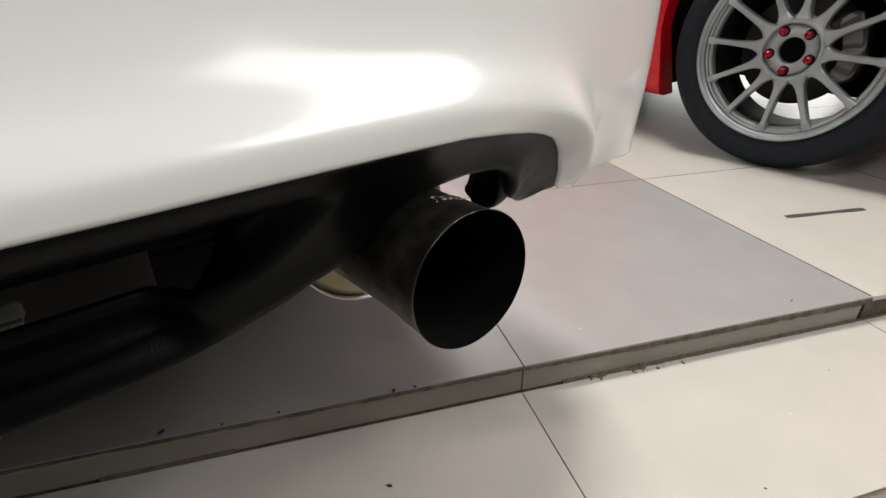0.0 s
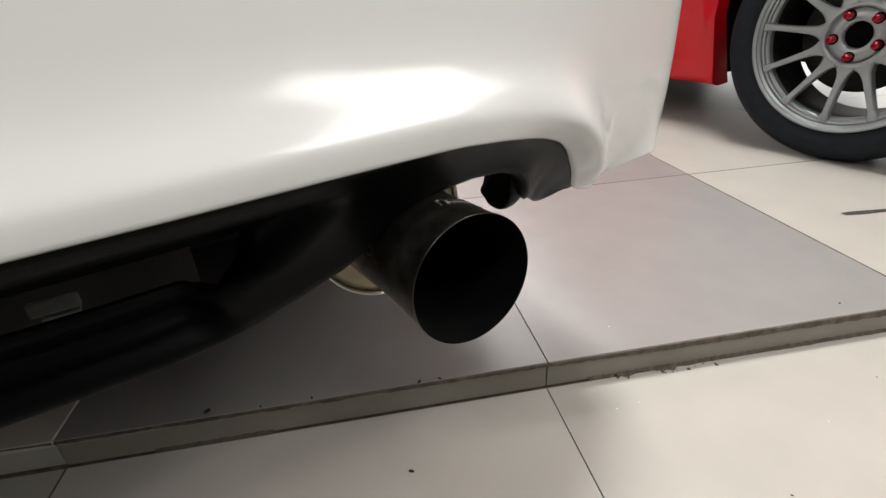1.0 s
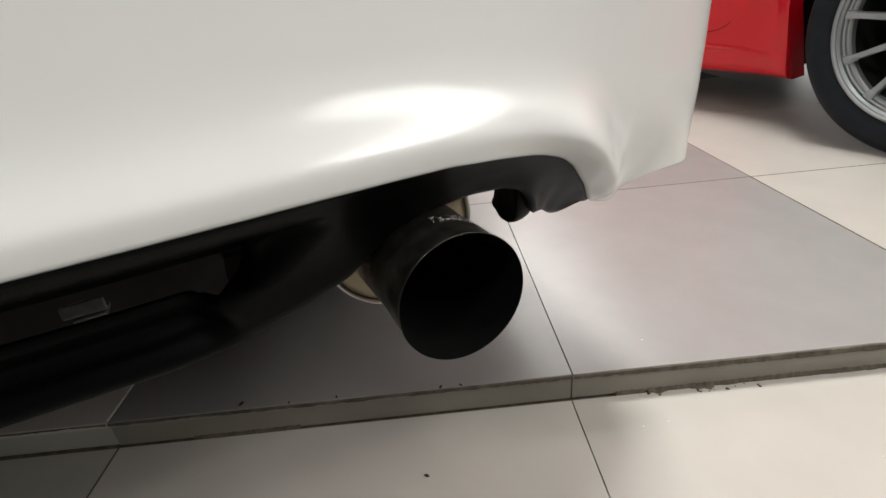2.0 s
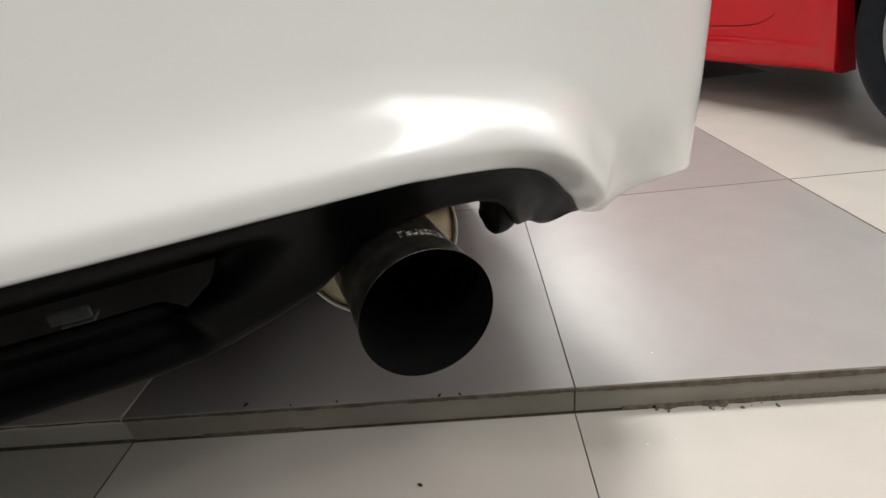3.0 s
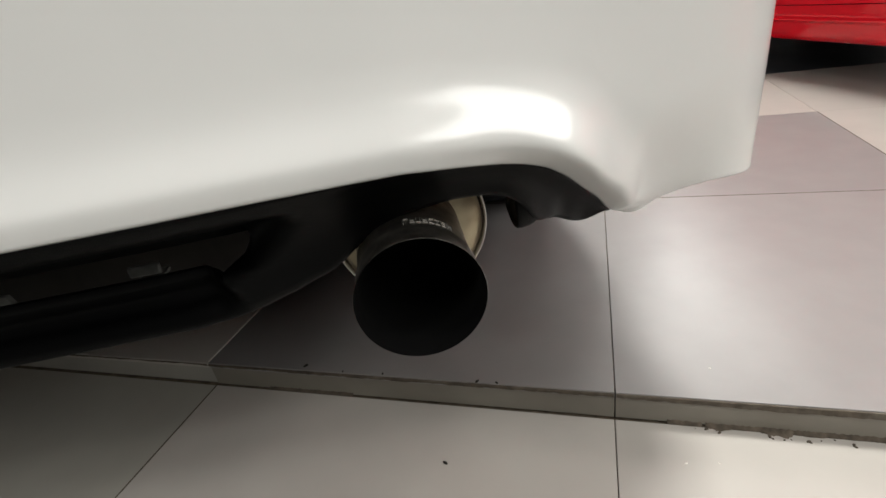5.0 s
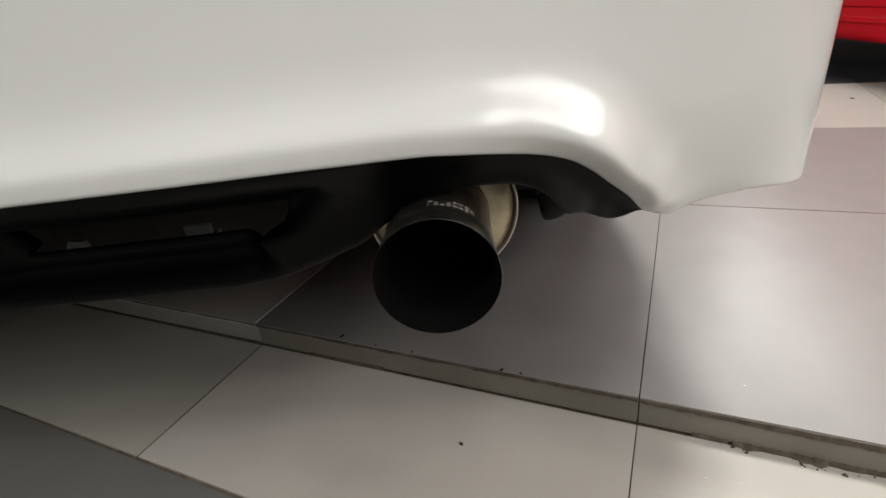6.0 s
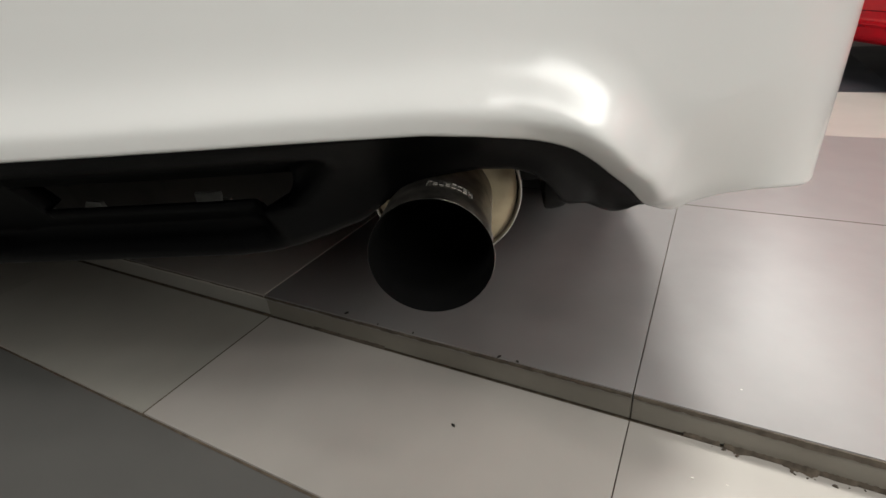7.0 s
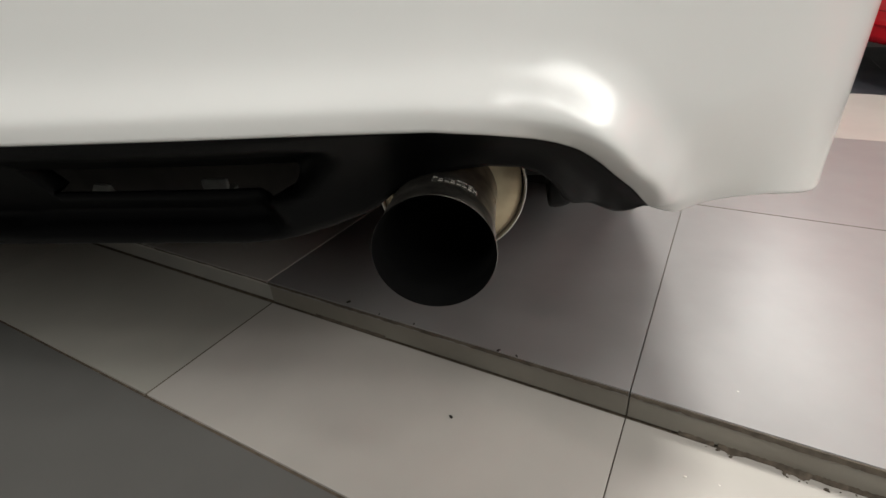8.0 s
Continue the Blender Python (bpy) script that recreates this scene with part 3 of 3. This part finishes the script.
part("body_shell", bm, WHITE, car, smooth=True).data.materials.append(DARK)
bm = bmesh.new()
box(bm, (MID - 0.78, -0.02, 0.40), (MID + 0.78, 0.32, 0.60), 0.01)
box(bm, (MID - 0.74, 0.30, 0.235), (MID + 0.74, 3.7, 0.275), 0.01)
box(bm, (MID - 0.60, 0.02, 0.36), (MID + 0.44, 0.30, 0.42), 0.01)
# two low boxes added to block light under the car
box(bm, (MID - 0.56, 0.42, 0.13), (MID + 0.60, 0.56, 0.27), 0.03)
box(bm, (MID - 0.66, 0.62, 0.155), (MID + 0.66, 3.3, 0.24), 0.02)
part("underside", bm, DARK, car)
# guessed brown panel, added so the opening looks dark instead of onto lit floor
bm = bmesh.new()
prof = [(0.075, 0.42), (0.070, 0.39), (0.072, 0.33), (0.085, 0.268), (0.115, 0.235), (0.42, 0.225), (0.42, 0.42)]
rows = []
for k in range(41):
    u = -1.02 + 0.66 * k / 40
    rib = 0.010 if k % 8 in (5, 6) else 0.0
    end = 0.03 if k in (0, 40) else 0.0
    rows.append([Vector((u, y - (rib - end if y < 0.1 else 0), z)) for y, z in prof])
v = grid(bm, rows)
bm.faces.new([q for q in v[0]])
bm.faces.new([q for q in v[-1]])
part("spare_wheel_well", bm, BACKING, car, "dark brown panel added behind the diffuser opening, hiding the floor beyond", True)
bm = bmesh.new()
v = [bm.verts.new(q) for q in (loc(-0.630, -0.030, 0.274), loc(-0.586, -0.030, 0.274), loc(-0.598, -0.034, 0.302), loc(-0.614, -0.034, 0.304))]
w2 = [bm.verts.new(q.co + Vector((0.002, 0.004, 0.0))) for q in v]
bm.faces.new(v)
bm.faces.new(w2[::-1])
for k in range(4):
    bm.faces.new((v[k], v[(k + 1) % 4], w2[(k + 1) % 4], w2[k]))
part("tow_eye_plate", bm, BRACKET, car, "small grey metal plate behind the diffuser")
bm = bmesh.new()
box(bm, (-0.466, 0.005, 0.308), (-0.437, 0.010, 0.319), 0.002)
box(bm, (-0.462, 0.010, 0.300), (-0.440, 0.030, 0.304), 0.001)
part("bracket", bm, BRACKET, car, "small grey metal bracket")


def plain_wheel(parent, u, f):
    bm = bmesh.new()
    c = Vector((u, f, TOP + 0.300))
    lathe(bm, [(0.2, 0.09), (0.28, 0.095), (0.298, 0.07), (0.300, 0.0), (0.298, -0.07), (0.28, -0.095), (0.2, -0.09)], c, Vector((0, 1, 0)), VX, Vector((1, 0, 0)), 48)
    w = part("wheel", bm, RUBBER, parent, smooth=True)
    bm = bmesh.new()
    v = lathe(bm, [(0.205, 0.09), (0.19, 0.05), (0.06, 0.06)], c, Vector((0, 1, 0)), VX, Vector((1, 0, 0)), 48)
    bm.faces.new(v[-1])
    part("rim", bm, SILVER, w, smooth=True)


# wheels set outwards to block light from the side
for u in (MID - 0.77, MID + 0.77):
    for f in (0.72, 3.2):
        plain_wheel(car, u, f)

# ---- the red car ----
red = thing("red_car", pose(0, 0, 0, 0, 0, YAW), "red car on multi-spoke silver wheels with red nuts", "car")
HU, HW, HZ, TR = 1.117, -0.176, 0.347, 0.303
SIDE = [(0.173, 1.292), (0.178, 1.272), (0.19, 1.258), (0.21, 1.250), (0.228, 1.246), (0.236, 1.2455), (0.240, 1.245), (0.244, 1.2447), (0.2475, 1.2445), (0.251, 1.2445), (0.255, 1.2443), (0.260, 1.244),
        (0.27, 1.243), (0.30, 1.240), (0.34, 1.236), (0.42, 1.222), (0.50, 1.208), (0.60, 1.196), (0.70, 1.195), (0.80, 1.21)]
ARCH = 0.385
bm = bmesh.new()
ws = list(np.linspace(-2.9, -0.70, 24)) + list(np.linspace(-0.66, HW - ARCH - 0.002, 5)) + [HW - ARCH * math.cos(a) for a in np.linspace(0.0, math.pi, 41)] + list(np.linspace(HW + ARCH + 0.01, 0.72, 6))
zz = [z for z, u in SIDE]
cols = []
for w in ws:
    d = w - HW
    zb = HZ + math.sqrt(max(0.0, ARCH * ARCH - d * d)) if abs(d) <= ARCH else 0.173
    if abs(d) <= ARCH and zb < HZ + 0.001:
        zb = 0.173
    flare = 0.045 * math.exp(-((abs(d) - ARCH) / 0.12) ** 2) if zb > 0.2 else 0.02 * math.exp(-((abs(d) - ARCH) / 0.05) ** 2)
    col = []
    for k, z in enumerate(zz):
        z2 = max(z, zb + 0.0004 * k)
        ridge = 0.010 * math.exp(-((z2 - 0.2475) / 0.0065) ** 2) * float(np.interp(w, (-0.92, -0.72), (1, 0)))
        col.append(loc(lerp_table(SIDE, z2) - flare - ridge, w, z2))
    col.append(loc(1.46, w, 0.86))
    first = col[0]
    col = [first + Vector((0.06, 0, 0.003)), first + Vector((0.006, 0, -0.001))] + col
    cols.append(col)
grid(bm, cols)
part("side_panel", bm, RED, red, "glossy red side sill and lower door", True)
# black strip for the shaded gap under the door, turning up at its end
bm = bmesh.new()
rows = []
for w, z in ((-2.0, 0.290), (-1.2, 0.293), (-0.98, 0.296), (-0.88, 0.298), (-0.85, 0.300), (-0.825, 0.304), (-0.80, 0.311), (-0.78, 0.321), (-0.765, 0.334)):
    t = Vector((0, 0, 1)) if w > -0.86 and z > 0.33 else Vector((0, -1 if z < 0.305 else -0.6, 0.2 if z < 0.305 else 0.8)).normalized()
    nrm = t.cross(Vector((-1, 0, 0)))
    c = loc(lerp_table(SIDE, z), w, z)
    rows.append([c + nrm * q + Vector((h, 0, 0)) for q, h in ((-0.0011, 0.003), (-0.0011, -0.0006), (0.0011, -0.0006), (0.0011, 0.003))])
grid(bm, rows)
part("door_gap", bm, SOOT_SHADE, red, "thin black strip for the shaded gap round the door's lower edge")
# wheel-well lining and the rest of the hull
bm = bmesh.new()
rows = []
for u in (1.258, 1.60):
    r = ARCH + 0.012
    rows.append([loc(u, HW - r, 0.215), loc(u, HW - r, 0.28)] + [loc(u, HW - r * math.cos(a), HZ + r * math.sin(a)) for a in np.linspace(0.05, math.pi - 0.05, 40)] + [loc(u, HW + r, 0.28)])
grid(bm, rows)
n = 40
# dark sheet added behind the wheel to black out the gaps between spokes
back = [loc(1.42, HW - 0.40, 0.262)] + [loc(1.42, HW - 0.398 * math.cos(a), HZ + 0.398 * math.sin(a)) for a in np.linspace(0.05, math.pi - 0.05, n)] + [loc(1.42, HW + 0.40, 0.20), loc(1.42, HW + 0.05, 0.215)]
bm.faces.new([bm.verts.new(q) for q in back])
part("wheel_well", bm, DARK, red)
# unseen hull, bottom raised, most on the far side, to let light under
bm = bmesh.new()
rows = []
for w, zl, zh, tw in ((0.72, 0.40, 0.75, 0.60), (0.70, 0.36, 0.85, 0.66), (0.1, 0.36, 1.0, 0.66), (-0.6, 0.36, 1.36, 0.58), (-1.6, 0.36, 1.43, 0.57), (-2.3, 0.36, 1.3, 0.58), (-2.9, 0.36, 0.95, 0.68), (-3.4, 0.4, 0.8, 0.6)):
    cu, hw = 2.16, 0.72
    zb = min(0.85, zh - 0.06)
    pts = [(hw * 0.9, zl), (hw, zl + 0.08), (hw * 1.02, zb), (tw, zh - 0.03), (tw * 0.9, zh)]
    rows.append([loc(cu + a, w, z + 0.1 * (k == 0)) for k, (a, z) in enumerate(pts)] + [loc(cu - a, w, z) for a, z in reversed(pts)])
vs = grid(bm, rows, True)
bm.faces.new(vs[0])
bm.faces.new(vs[-1])
for q in bm.faces:
    if len(q.verts) == 4 and max(v.co.z for v in q.verts) < 0.52 and max(v.co.x for v in q.verts) - min(v.co.x for v in q.verts) > 0.9:
        q.material_index = 1
part("body_shell", bm, RED, red, smooth=True).data.materials.append(DARK)
# unseen boxes, heights set to balance shade and light under the car
bm = bmesh.new()
box(bm, (1.285, 0.60, 0.195), (1.95, 2.45, 0.25), 0.01)
box(bm, (1.50, 0.60, 0.225), (2.80, 3.20, 0.28), 0.02)
part("underside", bm, DARK, red)


def spoked_wheel(parent, u, w):
    """Wheel with twelve paired spokes; its face looks to -u."""
    c = loc(u, w, HZ)
    A, B, D = Vector((0, 1, 0)), Vector((0, 0, 1)), Vector((-1, 0, 0))
    bm = bmesh.new()
    lathe(bm, [(0.194, -0.046), (0.1945, -0.030), (0.1975, -0.026), (0.2015, -0.025), (0.2025, -0.017), (0.2065, -0.0155), (0.2068, -0.021), (0.2092, -0.021), (0.2095, -0.011), (0.2150, -0.0065), (0.2154, -0.0015),
               (0.2205, 0.0010), (0.2250, -0.001), (0.2265, -0.004), (0.2265, -0.012), (0.218, -0.016)], c, A, B, D, 128)
    wheel = part("wheel", bm, SILVER, parent, "silver alloy wheel with thin spokes and a stepped rim")
    # barrel in dark iron, apart from the silver rim
    bm = bmesh.new()
    lathe(bm, [(0.1965, -0.040), (0.194, -0.06), (0.194, -0.19), (0.215, -0.20), (0.222, -0.21)], c, A, B, D, 96)
    part("barrel", bm, IRON, wheel, "dark inner barrel", True)
    bm = bmesh.new()
    lathe(bm, [(0.2245, -0.012), (0.230, -0.006), (0.246, 0.002), (0.268, 0.001), (0.287, -0.008), (0.297, -0.022), (TR, -0.04), (TR, -0.185), (0.295, -0.205), (0.26, -0.22), (0.228, -0.21)], c, A, B, D, 96)
    part("tyre", bm, RUBBER, wheel, "low-profile black rubber tyre", True)
    bm = bmesh.new()
    lathe(bm, [(0.031, -0.052), (0.031, -0.034), (0.034, -0.0315), (0.059, -0.0315), (0.0605, -0.040), (0.0625, -0.040), (0.064, -0.027), (0.0665, -0.025), (0.072, -0.026), (0.078, -0.032), (0.084, -0.046), (0.080, -0.075)], c, A, B, D, 64)
    part("hub", bm, SILVER, wheel, smooth=True)
    # bore closed with black, standing for the shade inside it
    bm = bmesh.new()
    v = lathe(bm, [(0.031, -0.048), (0.010, -0.050)], c, A, B, D, 32)
    bm.faces.new(v[-1])
    part("hub_bore", bm, SOOT_SHADE, wheel)
    for k in range(12):
        a = radians(30 * k + 4)
        rad = A * math.cos(a) + B * math.sin(a)
        tan = -A * math.sin(a) + B * math.cos(a)
        bm = bmesh.new()
        rows = []
        for r, hw, dep, top in ((0.070, 0.0178, 0.030, -0.0275), (0.077, 0.0190, 0.030, -0.0285), (0.082, 0.0160, 0.030, -0.0290), (0.089, 0.0125, 0.028, -0.0290), (0.100, 0.0098, 0.027, -0.028), (0.115, 0.0084, 0.026, -0.0255), (0.150, 0.0074, 0.024, -0.0195), (0.184, 0.0072, 0.022, -0.0145), (0.190, 0.0092, 0.022, -0.0125), (0.199, 0.0104, 0.022, -0.012), (0.207, 0.0108, 0.020, -0.012)):
            p = c + rad * r
            prof = [(-hw, -dep), (-hw, -0.003), (-hw * 0.7, 0), (hw * 0.7, 0), (hw, -0.003), (hw, -dep)]
            rows.append([p + tan * x + D * (top + y) for x, y in prof])
        v = grid(bm, rows, True)
        bm.faces.new(v[0])
        bm.faces.new(v[-1])
        part("spoke", bm, SILVER, wheel)
    for k in range(5):
        a = radians(72 * k + 203)
        p = c + (A * math.cos(a) + B * math.sin(a)) * 0.050
        bm = bmesh.new()
        # black ring painted for the shaded recess round the nut
        v = lathe(bm, [(0.0128, -0.0322), (0.0125, -0.0306), (0.0085, -0.0309)], p, A, B, D, 20)
        part("nut_seat", bm, SOOT_SHADE, wheel, "seat round the lug nut, the recess's shade painted black")
        bm = bmesh.new()
        v = lathe(bm, [(0.0095, -0.033), (0.0088, -0.020), (0.0080, -0.012), (0.0060, -0.010), (0.0045, -0.012), (0.0035, -0.016)], p, A, B, D, 12)
        bm.faces.new(v[-1])
        part("lug_nut", bm, NUT, wheel, "red lug nut")
    bm = bmesh.new()
    v = lathe(bm, [(0.137, -0.085), (0.137, -0.078), (0.085, -0.078), (0.080, -0.065)], c, A, B, D, 64)
    part("brake_disc", bm, IRON, wheel, smooth=True)
    bm = bmesh.new()
    rows = []
    for k in range(15):
        a = radians(-32 + 74 * k / 14)
        rad = A * -math.cos(a) + B * math.sin(a)
        end = 0.010 if k in (0, 14) else 0.0
        step = 0.006 if k % 5 == 2 else 0.0
        rows.append([c + rad * r + D * h for r, h in ((0.100 + end, -0.056 - step), (0.104 + end, -0.050 - step), (0.140 - end, -0.050 - step), (0.147 - end, -0.058), (0.147 - end, -0.105), (0.100 + end, -0.105))])
    v = grid(bm, rows, True)
    bm.faces.new(v[0])
    bm.faces.new(v[-1])
    part("brake_caliper", bm, CALIPER, wheel)
    return wheel


spoked_wheel(red, HU, HW)
for u, w in ((2.06 + 0.72, HW), (2.06 + 0.72, -2.7), (1.36, -2.7)):
    plain_wheel(red, u, -w)

# ---- the room ----
def wall(name, lo, hi):
    bm = bmesh.new()
    box(bm, lo, hi)
    return tagged(part(name, bm, WALLP), "plain grey painted wall", "wall", kind="structure")


def glazed(name, axis, at, a0, a1, z0, z1, n=4):
    """A row of frames in an opening of a wall across the given axis."""
    t = thing(name, pose(0, 0, 0), "wide shop window with slim dark metal frames", "window", kind="structure")
    def bar(lo, hi):
        bm = bmesh.new()
        box(bm, lo, hi)
        part("window_frame", bm, FRAME, t)

    for k in range(n + 1):
        p = a0 + (a1 - a0) * k / n
        if axis == "x":
            bar((at + 0.07, p - 0.03, z0), (at + 0.13, p + 0.03, z1))
        else:
            bar((p - 0.03, at + 0.07, z0), (p + 0.03, at + 0.13, z1))
    for z in (z0 + 0.03, z1 - 0.03):
        if axis == "x":
            bar((at + 0.075, a0, z - 0.03), (at + 0.125, a1, z + 0.03))
        else:
            bar((a0, at + 0.075, z - 0.03), (a1, at + 0.125, z + 0.03))
    bm = bmesh.new()
    if axis == "x":
        box(bm, (at + 0.6 * (1 if at > 0 else -1), a0 - 1, z0 - 0.5), (at + 0.62 * (1 if at > 0 else -1), a1 + 1, z1 + 0.5))
    else:
        box(bm, (a0 - 1, at + 0.6 * (1 if at > 0 else -1), z0 - 0.5), (a1 + 1, at + 0.62 * (1 if at > 0 else -1), z1 + 0.5))
    tagged(part("backdrop", bm, OUT), "bright daylight outside the shop window", "backdrop", kind="structure")


wall("wall_west", (X0 - 0.2, Y0, -0.2), (X0, Y1, CEIL))


def pierced(name, axis, at, lo, hi, opening):
    """A wall of four pieces round one opening (a0, a1, z0, z1)."""
    a0, a1, z0, z1 = opening
    for k, (p, q, r, t) in enumerate(((lo, a0, -0.2, CEIL), (a1, hi, -0.2, CEIL), (a0, a1, z1, CEIL), (a0, a1, -0.2, z0))):
        if axis == "x":
            wall(name + "_" + "abcd"[k], (at, p, r), (at + 0.2, q, t))
        else:
            wall(name + "_" + "abcd"[k], (p, at, r), (q, at + 0.2, t))


pierced("wall_east", "x", X1, 0.7, Y1, EAST)
pierced("wall_east_rear", "x", X1, Y0, 0.7, EAST_B)
glazed("window_4", "x", X1, *EAST_B, 3)
glazed("window_1", "x", X1, *EAST)
pierced("wall_north", "y", Y1, X0, X1, NORTH)
glazed("window_2", "y", Y1, *NORTH)
wall("wall_south", (X0, Y0 - 0.2, -0.2), (X1, Y0, CEIL))
bm = bmesh.new()
box(bm, (X0 - 0.2, Y0 - 0.2, CEIL), (X1 + 0.2, Y1 + 0.2, CEIL + 0.2))
tagged(part("ceiling", bm, CEILP), "plain grey ceiling", "ceiling", kind="structure")


# panel added round each lamp, out of view
def added_light_panel(x, y, wide, deep):
    lamp = thing("added_light_panel", pose(x, y, CEIL), "flat white light panel added on the ceiling, out of view", "ceiling light", "ceiling lights")
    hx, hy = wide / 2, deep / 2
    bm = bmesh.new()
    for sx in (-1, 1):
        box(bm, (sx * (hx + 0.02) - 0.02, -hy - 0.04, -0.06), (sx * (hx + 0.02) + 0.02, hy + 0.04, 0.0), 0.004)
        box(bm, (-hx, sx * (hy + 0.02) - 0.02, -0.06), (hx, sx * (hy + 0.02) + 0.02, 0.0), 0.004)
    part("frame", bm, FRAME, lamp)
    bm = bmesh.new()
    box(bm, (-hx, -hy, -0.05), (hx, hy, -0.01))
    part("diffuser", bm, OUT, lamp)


for x, y, wide, deep, watts in ADDED_LAMPS:
    added_light_panel(x, y, wide, deep)


# ---- small things ----
def debris(name, x, y, z, size, material, label, seed):
    rng = random.Random(seed)
    bm = bmesh.new()
    bmesh.ops.create_icosphere(bm, subdivisions=2, radius=1)
    for v in bm.verts:
        v.co = Vector((v.co.x * size * 1.5, v.co.y * size * 0.8, v.co.z * size * 0.45)) * rng.uniform(0.75, 1.2)
    bmesh.ops.rotate(bm, verts=bm.verts, matrix=Matrix.Rotation(rng.uniform(0, 3), 3, "Z"))
    low = min(v.co.z for v in bm.verts)
    bmesh.ops.translate(bm, verts=bm.verts, vec=(x, y, z - low))
    return tagged(part(name, bm, material, smooth=True), label, "debris", "crumbs on the floor")


for k, (x, y, z, s) in enumerate(((-0.196, -0.093, 0, 0.0022), (0.466, 0.027, TOP, 0.0016), (-0.430, 0.0085, TOP, 0.0028), (-0.367, 0.003, TOP, 0.0014), (-0.306, 0.004, TOP, 0.0016),
                                  (-0.171, 0.002, TOP, 0.0022), (-0.145, 0.002, TOP, 0.0018), (0.191, -0.207, 0, 0.0011), (0.433, -0.079, 0, 0.0008), (0.53, 1.55, TOP, 0.004))):
    debris("debris", x, y, z, s, SPECK, "tiny black speck of dirt on the tiles", k)
for k, (x, y, z, s) in enumerate(((0.0732, -0.056, 0, 0.0013), (0.1064, -0.051, 0, 0.0008), (0.1126, 0.054, TOP, 0.0008), (0.31, -0.13, 0, 0.0007))):
    debris("debris", x, y, z, s, CRUMB, "tiny pale crumb on the tiles", 20 + k)

bm = bmesh.new()
rows = []
for k in range(13):
    s = k / 12
    x = 0.742 + 0.205 * s
    y = 0.294 - 0.014 * s
    h = 0.0082 * (0.86 + 0.14 * math.sin(9 * s)) * (0.85 if k in (0, 12) else 1)
    rows.append([Vector((x, y - h, TOP)), Vector((x, y - h * 0.8, TOP + 0.0015)), Vector((x, y + h * 0.8, TOP + 0.0015)), Vector((x, y + h, TOP))])
grid(bm, rows)
tagged(part("rubber_strip", bm, STRIP), "thin black rubber strip lying on a beige tile", "strip")

def mortar_smear(x0, x1, depth, seed):
    """A ragged flat smear of old mortar at the foot of the step."""
    rng = random.Random(seed)
    n = max(8, int((x1 - x0) / 0.0022))
    bm = bmesh.new()
    rows = []
    d = 0.0
    for k in range(n + 1):
        s = k / n
        d = 0.6 * d + 0.4 * depth * rng.uniform(0.1, 1.5)
        e = d * math.sin(math.pi * min(1.0, max(0.0, s))) ** 0.4
        x = x0 + (x1 - x0) * s
        h = rng.uniform(0.0012, 0.003)
        rows.append([Vector((x, 0.003, h + 0.003)), Vector((x, -0.3 * e, h)), Vector((x + rng.uniform(-0.001, 0.001), -0.75 * e, 0.7 * h)), Vector((x, -e - 0.0003, 0.0))])
    grid(bm, rows)
    return part("mortar", bm, MORTAR, ground, "ragged dark mortar smear along the foot of the step", True)


for k, (x0, x1, depth) in enumerate(((0.060, 0.098, 0.0006), (0.102, 0.130, 0.0045), (0.130, 0.160, 0.0008), (0.158, 0.192, 0.0075), (0.192, 0.225, 0.0016), (0.225, 0.34, 0.0009), (0.34, 0.42, 0.0018), (0.42, 0.585, 0.0012), (-0.5, -0.36, 0.0007))):
    mortar_smear(x0, x1, depth, k)
bm = bmesh.new()
rng = random.Random(5)
for k in range(16):
    x = rng.choice((rng.gauss(0.114, 0.010), rng.gauss(0.172, 0.016), rng.gauss(0.20, 0.02), rng.uniform(0.05, 0.55)))
    s = rng.uniform(0.0006, 0.0020)
    m = Matrix.LocRotScale((x, rng.uniform(-0.010, -0.001), s * 0.25), Euler((0, 0, rng.uniform(0, 3))), (s * 1.6, s, s * 0.5))
    bmesh.ops.create_icosphere(bm, subdivisions=1, radius=1, matrix=m)
part("mortar_crumbs", bm, MORTAR, ground, "crumbs of dark mortar along the foot of the step", True)["kind"] = "stuff"
